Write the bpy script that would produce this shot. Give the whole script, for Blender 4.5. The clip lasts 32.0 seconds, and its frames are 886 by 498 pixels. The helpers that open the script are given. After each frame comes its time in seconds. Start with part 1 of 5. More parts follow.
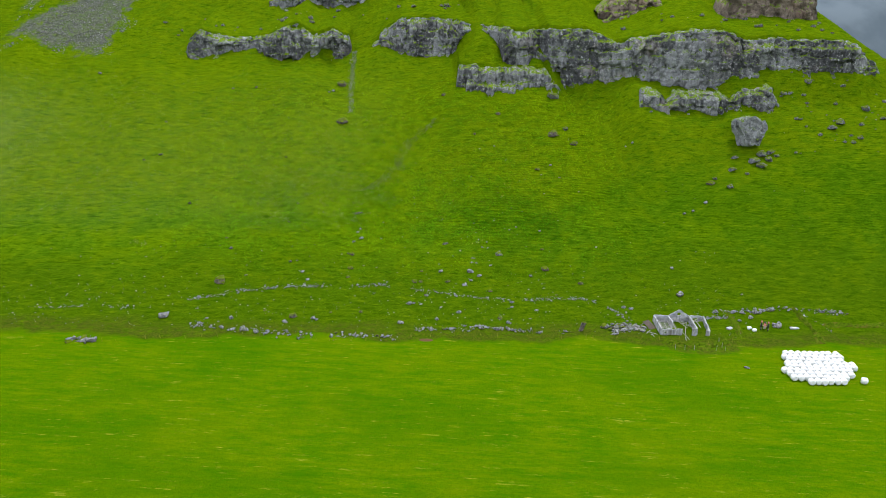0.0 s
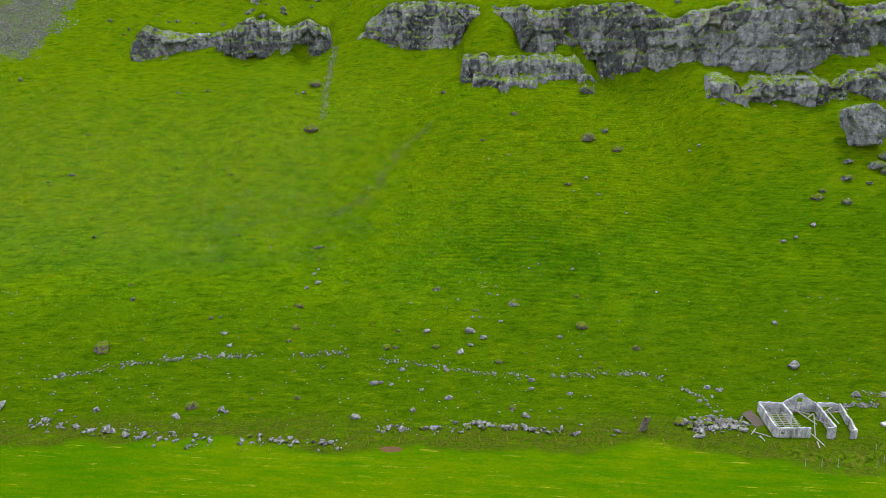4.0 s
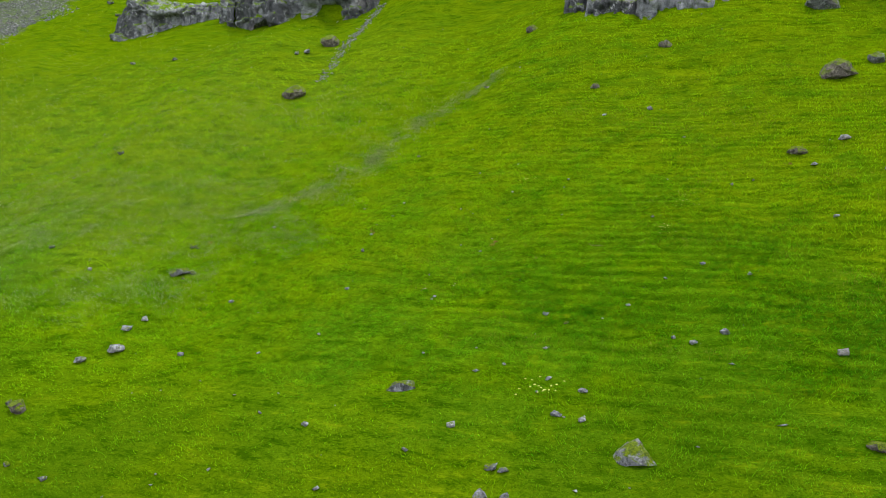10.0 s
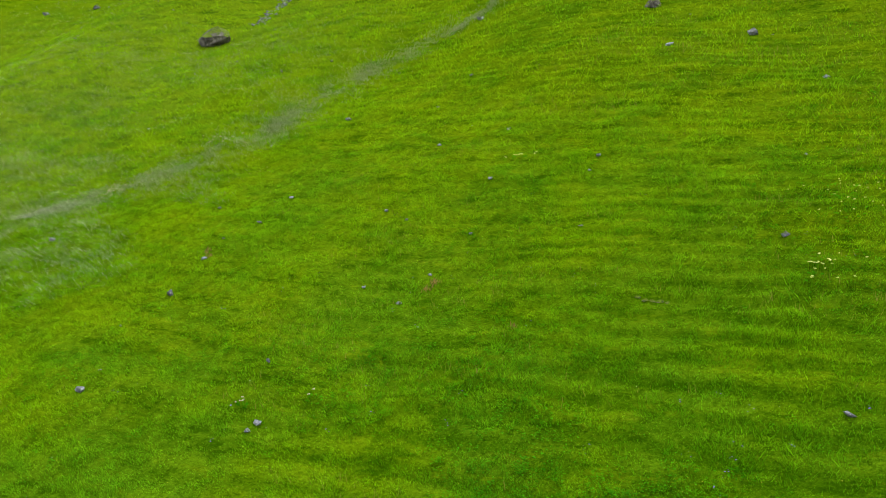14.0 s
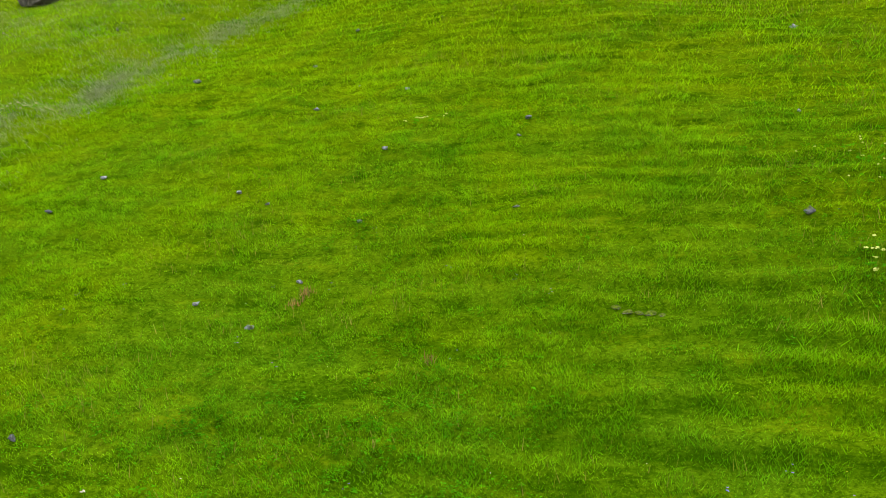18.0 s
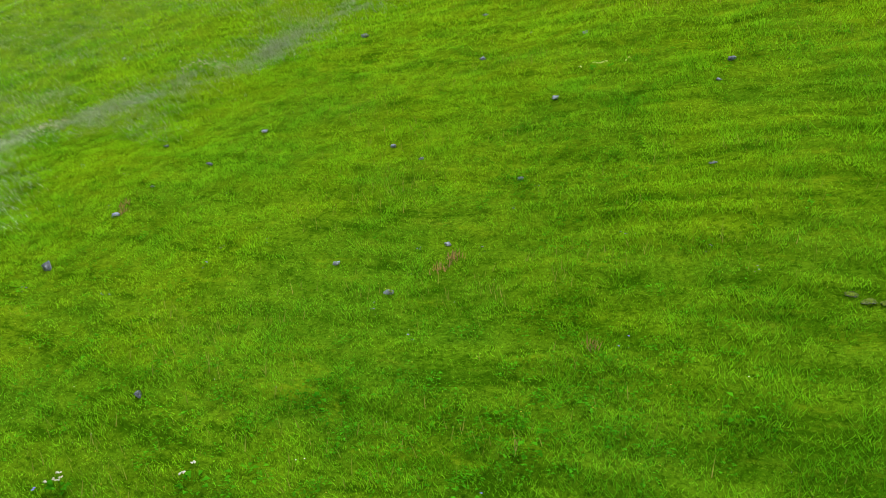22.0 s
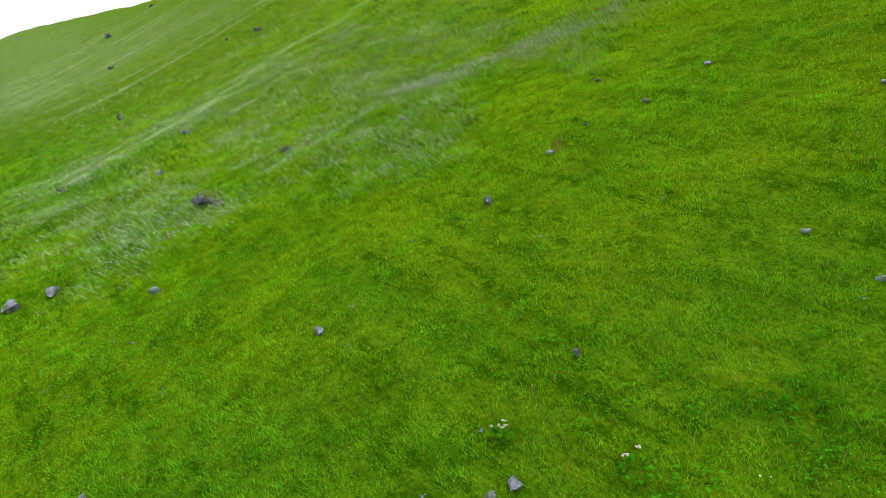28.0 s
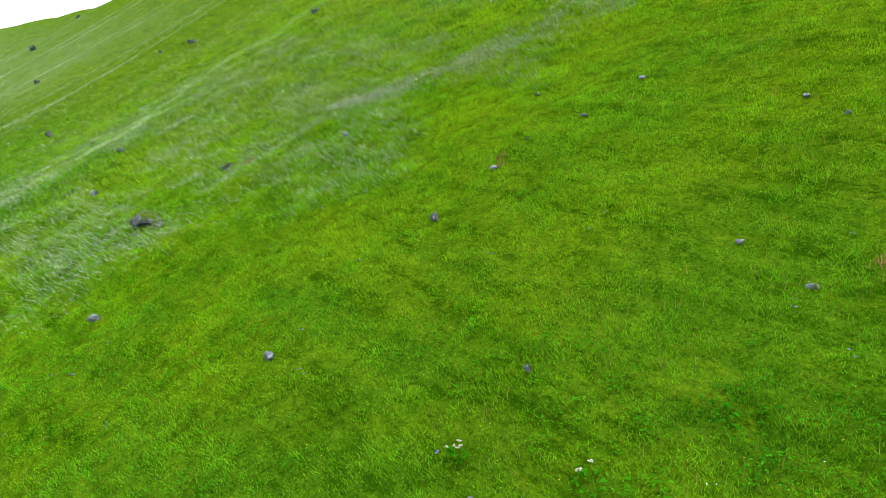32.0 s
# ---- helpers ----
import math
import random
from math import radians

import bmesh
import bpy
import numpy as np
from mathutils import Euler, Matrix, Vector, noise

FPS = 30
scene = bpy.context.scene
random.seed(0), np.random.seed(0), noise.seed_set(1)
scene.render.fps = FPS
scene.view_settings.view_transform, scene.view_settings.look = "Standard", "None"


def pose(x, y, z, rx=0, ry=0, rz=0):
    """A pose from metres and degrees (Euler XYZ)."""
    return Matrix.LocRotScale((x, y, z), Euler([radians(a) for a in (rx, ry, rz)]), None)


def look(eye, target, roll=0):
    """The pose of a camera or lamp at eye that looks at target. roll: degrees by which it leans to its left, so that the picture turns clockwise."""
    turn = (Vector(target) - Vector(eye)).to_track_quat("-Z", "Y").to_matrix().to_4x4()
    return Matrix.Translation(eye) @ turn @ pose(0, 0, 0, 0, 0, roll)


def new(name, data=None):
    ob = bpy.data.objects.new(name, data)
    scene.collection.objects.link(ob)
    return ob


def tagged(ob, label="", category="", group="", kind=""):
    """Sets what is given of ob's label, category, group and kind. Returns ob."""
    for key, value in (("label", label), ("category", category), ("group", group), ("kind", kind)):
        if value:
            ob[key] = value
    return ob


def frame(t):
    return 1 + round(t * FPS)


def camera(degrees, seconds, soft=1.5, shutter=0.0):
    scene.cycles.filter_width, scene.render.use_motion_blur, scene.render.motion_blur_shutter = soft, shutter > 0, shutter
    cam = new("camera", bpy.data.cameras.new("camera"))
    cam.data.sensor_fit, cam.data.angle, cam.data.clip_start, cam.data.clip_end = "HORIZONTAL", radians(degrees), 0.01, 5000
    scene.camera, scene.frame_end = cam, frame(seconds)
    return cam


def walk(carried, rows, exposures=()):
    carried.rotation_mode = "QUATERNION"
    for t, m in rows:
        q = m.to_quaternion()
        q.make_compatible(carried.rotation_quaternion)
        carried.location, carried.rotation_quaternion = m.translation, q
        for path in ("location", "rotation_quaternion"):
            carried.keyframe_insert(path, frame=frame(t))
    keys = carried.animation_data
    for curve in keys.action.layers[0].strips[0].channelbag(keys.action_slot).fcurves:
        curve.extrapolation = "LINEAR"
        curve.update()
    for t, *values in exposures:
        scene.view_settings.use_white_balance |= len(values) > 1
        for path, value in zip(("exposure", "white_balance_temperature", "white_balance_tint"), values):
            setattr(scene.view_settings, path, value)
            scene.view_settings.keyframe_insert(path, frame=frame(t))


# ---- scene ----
cam = camera(64.8, 32.0, soft=0.9)
PATH = [
    (0, (-0.522, -0.159, 66.903), (-0.505, 1.75, 66.307), 1.2),
    (0.5, (-0.358, 5.314, 66.835), (-0.344, 7.223, 66.238), 0.9),
    (1, (0.21, 11.773, 65.374), (0.22, 13.683, 64.781), 0.6),
    (1.5, (1.098, 19.026, 63.365), (1.106, 20.939, 62.783), 0.4),
    (2, (2.543, 26.488, 60.879), (2.548, 28.42, 60.361), 0.2),
    (2.5, (3.859, 34.2, 58.417), (3.864, 36.133, 57.901), -0.1),
    (4.5, (10.09, 64.444, 49.409), (9.965, 66.382, 48.929), -0.3),
    (5, (11.603, 71.82, 47.239), (11.433, 73.759, 46.783), -0.2),
    (5.5, (12.876, 79.193, 44.892), (12.659, 81.134, 44.461), -0.1),
    (6, (13.894, 86.313, 42.787), (13.631, 88.254, 42.382), -0.0),
    (6.5, (14.682, 93.517, 40.541), (14.374, 95.458, 40.169), -0.0),
    (7, (15.294, 100.665, 38.23), (14.941, 102.605, 37.892), -0.1),
    (7.5, (15.792, 108.064, 35.935), (15.402, 110.002, 35.631), -0.0),
    (8, (16.111, 115.331, 33.432), (15.708, 117.271, 33.162), -0.1),
    (8.5, (16.337, 122.635, 30.894), (15.932, 124.58, 30.66), -0.1),
    (9, (16.319, 129.811, 28.327), (15.901, 131.757, 28.128), -0.1),
    (9.5, (16.356, 137.216, 25.687), (15.897, 139.153, 25.494), -0.2),
    (10, (16.24, 144.425, 23.633), (15.709, 146.343, 23.438), -0.2),
    (10.5, (16.24, 151.325, 22.965), (15.689, 153.238, 22.765), -0.3),
    (11, (15.946, 158.216, 22.668), (15.307, 160.101, 22.471), -0.4),
    (11.5, (15.47, 165.103, 22.595), (14.827, 166.986, 22.391), -0.5),
    (12, (14.736, 171.723, 22.682), (14.08, 173.602, 22.481), -0.2),
    (12.5, (14.365, 175.296, 22.754), (13.69, 177.168, 22.549), -0.1),
    (13, (14.019, 176.908, 22.542), (13.31, 178.768, 22.343), 0.1),
    (13.5, (14.063, 177.688, 22.685), (13.32, 179.533, 22.478), 0.3),
    (14, (14.148, 178.137, 22.673), (13.488, 180.013, 22.462), 0.3),
    (14.5, (14.214, 178.361, 22.742), (13.617, 180.257, 22.527), 0.4),
    (16.5, (12.698, 181.34, 22.041), (12.351, 183.298, 21.831), 0.3),
    (17, (12.257, 183.112, 21.765), (11.903, 185.07, 21.562), 0.3),
    (17.5, (11.835, 185.206, 21.561), (11.472, 187.164, 21.376), 0.0),
    (18, (11.443, 187.232, 21.333), (11.079, 189.189, 21.135), 0.0),
    (18.5, (11.232, 189.21, 21.096), (10.861, 191.156, 20.821), -0.0),
    (19, (11.055, 190.668, 20.865), (10.675, 192.612, 20.591), -0.1),
    (19.5, (10.82, 191.427, 20.865), (10.445, 193.373, 20.596), -0.1),
    (20, (10.879, 191.769, 20.847), (10.499, 193.714, 20.578), 0.0),
    (20.5, (10.937, 191.453, 20.791), (10.553, 193.397, 20.523), 0.1),
    (21, (10.999, 190.72, 20.743), (10.445, 192.622, 20.468), 0.4),
    (21.5, (11.106, 190.361, 20.726), (10.366, 192.198, 20.448), 0.2),
    (22, (11.012, 190.047, 20.791), (10.18, 191.843, 20.508), 0.5),
    (22.5, (10.889, 189.888, 20.736), (9.905, 191.606, 20.457), 0.4),
    (23, (10.78, 189.763, 20.78), (9.644, 191.385, 20.497), 0.4),
    (23.5, (10.716, 189.71, 20.776), (9.446, 191.229, 20.496), 0.4),
    (24, (10.667, 189.653, 20.825), (9.305, 191.089, 20.543), 0.3),
    (24.5, (10.607, 189.628, 20.837), (9.159, 190.979, 20.558), 0.2),
    (25, (10.599, 189.604, 20.926), (9.073, 190.866, 20.646), 0.2),
    (25.5, (10.554, 189.666, 20.984), (8.959, 190.839, 20.699), 0.1),
    (27.5, (8.789, 190.566, 21.07), (7.159, 191.661, 20.692), 0.1),
    (28, (8.778, 190.525, 21.137), (7.172, 191.608, 20.642), 0.1),
    (28.5, (8.787, 190.606, 21.202), (7.188, 191.675, 20.655), -0.3),
    (29, (8.764, 190.552, 21.184), (7.182, 191.648, 20.64), -0.2),
    (29.5, (8.749, 190.507, 21.214), (7.179, 191.62, 20.67), -0.4),
    (30, (8.735, 190.498, 21.227), (7.175, 191.625, 20.684), -0.4),
    (30.5, (8.807, 190.542, 21.329), (7.285, 191.72, 20.783), -0.6),
    (31, (8.737, 190.486, 21.362), (7.229, 191.684, 20.825), -0.6),
    (31.5, (8.75, 190.474, 21.398), (7.234, 191.681, 20.902), -0.6),
    (32, (8.762, 190.437, 21.436), (7.244, 191.65, 20.961), -0.6),
]
walk(cam, [(t, look(eye, target, roll)) for t, eye, target, roll in PATH],
     [(0.0, 1.0, 6250, 10), (5.0, 1.1, 6300, 10), (8.0, 1.2, 6300, 10), (11.0, 1.28, 6300, 10), (14.0, 1.3, 6250, 9), (17.0, 1.5, 6650, 10), (18.5, 1.45, 6300, 10),
      (20.5, 1.44, 5950, 10), (23.0, 1.38, 5800, 9), (25.5, 1.13, 5850, 8), (28.0, 1.13, 5850, 8), (30.0, 1.3, 5700, 8), (32.0, 1.36, 5650, 8)])


# ---- light ----
world = bpy.data.worlds.new("overcast_sky")
scene.world = world
world.use_nodes = True
wn, wl = world.node_tree.nodes, world.node_tree.links
wn.clear()
w_out = wn.new("ShaderNodeOutputWorld")
w_bg = wn.new("ShaderNodeBackground")
w_sky = wn.new("ShaderNodeTexSky")
w_sky.sky_type = "NISHITA"
w_sky.sun_disc = False
w_sky.sun_elevation = radians(73)
w_sky.sun_rotation = radians(40)
w_sky.air_density, w_sky.dust_density = 1.0, 4.0
w_scale = wn.new("ShaderNodeVectorMath")
w_scale.operation = "SCALE"
w_scale.inputs["Scale"].default_value = 0.08
w_co = wn.new("ShaderNodeTexCoord")
w_noise = wn.new("ShaderNodeTexNoise")
w_noise.inputs["Scale"].default_value = 1.6
w_noise.inputs["Detail"].default_value = 5
w_ramp = wn.new("ShaderNodeValToRGB")
w_ramp.color_ramp.elements[0].position, w_ramp.color_ramp.elements[0].color = 0.3, (0.78, 0.83, 0.88, 1)
w_ramp.color_ramp.elements[1].position, w_ramp.color_ramp.elements[1].color = 0.65, (1.0, 1.0, 1.0, 1)
w_mix = wn.new("ShaderNodeMix")
w_mix.data_type = "RGBA"
w_mix.inputs["Factor"].default_value = 0.9
wl.new(w_co.outputs["Generated"], w_noise.inputs["Vector"])
wl.new(w_noise.outputs["Fac"], w_ramp.inputs["Fac"])
wl.new(w_sky.outputs["Color"], w_scale.inputs[0])
wl.new(w_scale.outputs["Vector"], w_mix.inputs["A"])
wl.new(w_ramp.outputs["Color"], w_mix.inputs["B"])
wl.new(w_mix.outputs["Result"], w_bg.inputs["Color"])
w_bg.inputs["Strength"].default_value = 1.0
wl.new(w_bg.outputs["Background"], w_out.inputs["Surface"])

sun_data = bpy.data.lights.new("sun", "SUN")
sun_data.energy, sun_data.angle, sun_data.color = 1.5, radians(16), (1.0, 0.97, 0.92)
sun = new("sun", sun_data)
sun.matrix_world = look((25, 150, 130), (0, 120, 0))
scene.view_settings.exposure = 1.45


# ---- node helpers ----
class Mat:
    """A node material with short calls."""

    def __init__(self, name, rough=0.8, metal=0.0, spec=0.3):
        self.m = bpy.data.materials.new(name)
        self.m.use_nodes = True
        self.n, self.l = self.m.node_tree.nodes, self.m.node_tree.links
        self.b = self.n["Principled BSDF"]
        self.b.inputs["Roughness"].default_value = rough
        self.b.inputs["Metallic"].default_value = metal
        self.b.inputs["Specular IOR Level"].default_value = spec
        self.geo = self.n.new("ShaderNodeNewGeometry")
        self.pos = self.geo.outputs["Position"]

    def noise(self, scale, detail=4, vector=None, rough=0.55, stretch=None):
        if stretch:
            s = self.n.new("ShaderNodeVectorMath")
            s.operation = "MULTIPLY"
            s.inputs[1].default_value = stretch
            self.l.new(vector or self.pos, s.inputs[0])
            vector = s.outputs[0]
        t = self.n.new("ShaderNodeTexNoise")
        t.inputs["Scale"].default_value, t.inputs["Detail"].default_value = scale, detail
        t.inputs["Roughness"].default_value = rough
        self.l.new(vector or self.pos, t.inputs["Vector"])
        return t.outputs["Fac"]

    def voronoi(self, scale, vector=None, out="Distance", feature="F1"):
        t = self.n.new("ShaderNodeTexVoronoi")
        t.feature = feature
        t.inputs["Scale"].default_value = scale
        self.l.new(vector or self.pos, t.inputs["Vector"])
        return t.outputs[out]

    def ramp(self, fac, a, b, lo=0.0, hi=1.0):
        r = self.n.new("ShaderNodeMapRange")
        r.interpolation_type = "SMOOTHSTEP"
        for i, v in enumerate((a, b, lo, hi)):
            r.inputs[i + 1].default_value = v
        self.l.new(fac, r.inputs[0])
        return r.outputs[0]

    def math(self, op, a, b=None):
        m = self.n.new("ShaderNodeMath")
        m.operation = op
        for i, v in enumerate((a, b)):
            if isinstance(v, (int, float)):
                m.inputs[i].default_value = v
            elif v is not None:
                self.l.new(v, m.inputs[i])
        return m.outputs[0]

    def mix(self, fac, a, b, blend="MIX"):
        m = self.n.new("ShaderNodeMix")
        m.data_type, m.blend_type = "RGBA", blend
        for key, v in (("Factor", fac), ("A", a), ("B", b)):
            s = [i for i in m.inputs if i.name == key and i.type == ("VALUE" if key == "Factor" else "RGBA")][0]
            if isinstance(v, (int, float)):
                s.default_value = v
            elif isinstance(v, tuple):
                s.default_value = (*v, 1)
            else:
                self.l.new(v, s)
        return [o for o in m.outputs if o.type == "RGBA"][0]

    def xyz(self):
        s = self.n.new("ShaderNodeSeparateXYZ")
        self.l.new(self.pos, s.inputs[0])
        return s.outputs

    def normal_z(self):
        s = self.n.new("ShaderNodeSeparateXYZ")
        self.l.new(self.geo.outputs["Normal"], s.inputs[0])
        return s.outputs[2]

    def random(self):
        return self.n.new("ShaderNodeObjectInfo").outputs["Random"]

    def island(self):
        return self.geo.outputs["Random Per Island"]

    def colour(self, c):
        if isinstance(c, tuple):
            self.b.inputs["Base Color"].default_value = (*c, 1)
        else:
            self.l.new(c, self.b.inputs["Base Color"])
        return self

    def bump(self, height, strength=0.5, distance=0.1):
        b = self.n.new("ShaderNodeBump")
        b.inputs["Strength"].default_value, b.inputs["Distance"].default_value = strength, distance
        self.l.new(height, b.inputs["Height"])
        self.l.new(b.outputs[0], self.b.inputs["Normal"])
        return self


# ---- materials ----
def grass_colour(k):
    """Hill grass: fresh and yellow greens in patches, darker lines along the contours."""
    fine = k.noise(2.2, 6, rough=0.7)
    mid = k.noise(0.16, 4)
    broad = k.noise(0.035, 3)
    c = k.mix(k.ramp(fine, 0.30, 0.70), (0.065, 0.165, 0.002), (0.115, 0.24, 0.004))
    c = k.mix(k.ramp(mid, 0.45, 0.68, 0, 0.7), c, (0.15, 0.25, 0.0))
    c = k.mix(k.ramp(broad, 0.5, 0.72, 0, 0.6), c, (0.17, 0.28, 0.0))
    clump = k.noise(0.7, 4, stretch=(0.6, 1.0, 1.0), rough=0.65)
    c = k.mix(k.ramp(clump, 0.47, 0.34, 0, 0.6), c, (0.032, 0.105, 0.0))
    c = k.mix(k.ramp(clump, 0.54, 0.68, 0, 0.5), c, (0.165, 0.315, 0.003))
    # contour lines: riser shade put into the colour, along with longer grass
    grown_shade = k.n.new("ShaderNodeAttribute")
    grown_shade.attribute_name = "growth_shade"
    c = k.mix(k.ramp(grown_shade.outputs["Fac"], 0.1, 0.9, 0, 0.55), c, (0.035, 0.115, 0.0))
    # darker olive towards the foot, yellower flowering grass higher up
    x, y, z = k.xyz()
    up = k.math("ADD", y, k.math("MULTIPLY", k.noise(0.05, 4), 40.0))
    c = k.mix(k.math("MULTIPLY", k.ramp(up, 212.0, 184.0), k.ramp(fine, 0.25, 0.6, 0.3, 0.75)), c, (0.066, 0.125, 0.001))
    bloom = k.math("MULTIPLY", k.ramp(up, 216.0, 236.0), k.ramp(k.noise(0.5, 5, stretch=(0.5, 1, 1), rough=0.75), 0.34, 0.62, 0.1, 0.7))
    c = k.mix(bloom, c, (0.185, 0.262, 0.001))
    straw_tone = k.noise(1.3, 5, stretch=(0.3, 1.0, 1.0), rough=0.75)
    return k.mix(k.ramp(straw_tone, 0.58, 0.78, 0, 0.45), c, (0.25, 0.29, 0.01))


def ground_material():
    k = Mat("meadow_ground", 0.95, spec=0.0)
    x, y, z = k.xyz()
    fine = k.noise(3.5, 6, rough=0.8)
    # turf dimmed below the blade colour to stand for shadow within the grass
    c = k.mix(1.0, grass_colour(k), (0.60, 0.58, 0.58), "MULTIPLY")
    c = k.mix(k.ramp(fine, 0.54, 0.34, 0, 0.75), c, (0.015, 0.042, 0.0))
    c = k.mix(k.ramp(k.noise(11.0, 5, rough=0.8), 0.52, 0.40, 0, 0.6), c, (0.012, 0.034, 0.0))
    c = k.mix(k.ramp(k.noise(17.0, 4, rough=0.8), 0.54, 0.64, 0, 0.55), c, (0.12, 0.20, 0.004))
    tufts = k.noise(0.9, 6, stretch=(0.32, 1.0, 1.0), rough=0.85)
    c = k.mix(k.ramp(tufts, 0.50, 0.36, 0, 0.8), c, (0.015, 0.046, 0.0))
    c = k.mix(k.ramp(tufts, 0.54, 0.68, 0, 0.5), c, (0.14, 0.19, 0.002))
    # seed heads standing in the turf of the shoulder, with far haze painted in as pale colour
    pale = k.n.new("ShaderNodeAttribute")
    pale.attribute_name = "seed_haze"
    heads = k.mix(k.ramp(k.noise(2.6, 6, rough=0.8), 0.36, 0.62), (0.09, 0.135, 0.03), (0.19, 0.22, 0.115))
    c = k.mix(k.math("MULTIPLY", pale.outputs["Fac"], k.ramp(k.noise(0.22, 5, rough=0.7), 0.36, 0.6, 0.45, 1.0)), c, heads)
    # mown field at the foot
    wob = k.math("ADD", y, k.math("MULTIPLY", k.noise(0.05, 3), 14.0))
    field = k.ramp(wob, 152.5, 150.0)
    turned = k.n.new("ShaderNodeVectorRotate")
    turned.inputs["Axis"].default_value = (0, 0, 1)
    turned.inputs["Angle"].default_value = radians(4)
    k.l.new(k.pos, turned.inputs["Vector"])
    mow = k.noise(0.6, 6, turned.outputs[0], stretch=(0.22, 1.0, 1.0), rough=0.8)
    fc = k.mix(k.ramp(mow, 0.34, 0.68), (0.036, 0.105, 0.0), (0.082, 0.135, 0.0))
    fc = k.mix(k.ramp(k.noise(0.035, 5, rough=0.65), 0.44, 0.62, 0, 0.4), fc, (0.086, 0.132, 0.0))
    fc = k.mix(k.ramp(k.noise(0.05, 4, stretch=(0.6, 1.0, 1.0)), 0.52, 0.40, 0, 0.45), fc, (0.026, 0.092, 0.0))
    fleck = k.noise(2.0, 6, rough=0.85, stretch=(0.8, 1.0, 1.0))
    fc = k.mix(k.ramp(fleck, 0.50, 0.34, 0, 0.55), fc, (0.026, 0.08, 0.0))
    fc = k.mix(k.ramp(fleck, 0.56, 0.72, 0, 0.6), fc, (0.10, 0.14, 0.0))
    streak = k.noise(1.5, 7, turned.outputs[0], stretch=(0.06, 1.0, 1.0), rough=0.85)
    thin = k.math("MULTIPLY", k.ramp(streak, 0.56, 0.62), k.ramp(k.noise(0.3, 6, rough=0.8), 0.46, 0.60, 0.0, 0.85))
    fc = k.mix(thin, fc, (0.25, 0.25, 0.02))
    c = k.mix(field, c, fc)
    # rough unmown bank at the field edge and in front of the ruin
    bank = k.math("MULTIPLY", k.ramp(wob, 150.5, 152.5), k.ramp(wob, 160.0, 155.0))
    bx = k.math("POWER", k.math("DIVIDE", k.math("ADD", x, -60.0), 9.0), 2.0)
    by = k.math("POWER", k.math("DIVIDE", k.math("ADD", y, -143.5), 4.0), 2.0)
    yard = k.ramp(k.math("ADD", k.math("ADD", bx, by), k.noise(0.5, 4)), 1.7, 1.1)
    wild = k.math("MULTIPLY", k.math("MAXIMUM", bank, yard), k.ramp(k.noise(0.6, 5, rough=0.75), 0.36, 0.58, 0.1, 0.85))
    c = k.mix(wild, c, k.mix(k.ramp(fine, 0.4, 0.62), (0.022, 0.042, 0.003), (0.075, 0.085, 0.008)))
    # bare earth patch and the stony ground of the scree
    ex = k.math("POWER", k.math("DIVIDE", k.math("ADD", x, 2.6), 1.7), 2.0)
    ey = k.math("POWER", k.math("DIVIDE", k.math("ADD", y, -144.2), 0.8), 2.0)
    c = k.mix(k.ramp(k.math("ADD", k.math("ADD", ex, ey), k.noise(1.5, 3)), 1.6, 1.0), c, (0.10, 0.062, 0.03))
    wander = k.math("MULTIPLY", k.math("SUBTRACT", k.noise(0.12, 5, rough=0.7), 0.5), 26.0)
    diag = k.math("ADD", k.math("SUBTRACT", y, x), wander)
    edge = k.ramp(k.math("ADD", x, wander), -129.0, -132.0)
    low = k.ramp(k.math("ADD", k.math("ADD", y, k.math("MULTIPLY", x, 0.26)), wander), 242.0, 247.0)
    strand = k.math("MAXIMUM", k.ramp(diag, 465.0, 460.0), k.math("MULTIPLY", k.ramp(diag, 474.0, 480.0), k.ramp(diag, 510.0, 500.0)))
    rubble = k.math("MULTIPLY", k.math("MULTIPLY", k.math("MULTIPLY", edge, low), strand), k.math("MULTIPLY", k.ramp(x, -176.0, -168.0), k.ramp(y, 326.0, 318.0)))
    c = k.mix(k.math("MULTIPLY", rubble, k.ramp(k.noise(0.5, 6, rough=0.8), 0.38, 0.56, 0.25, 0.9)), c, k.mix(k.ramp(k.noise(1.2, 6, rough=0.85), 0.4, 0.6), (0.04, 0.042, 0.035), (0.115, 0.118, 0.112)))
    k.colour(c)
    k.bump(k.math("ADD", fine, k.noise(1.0, 4, stretch=(0.10, 0.5, 1.5))), 0.7, 0.3)
    return k.m


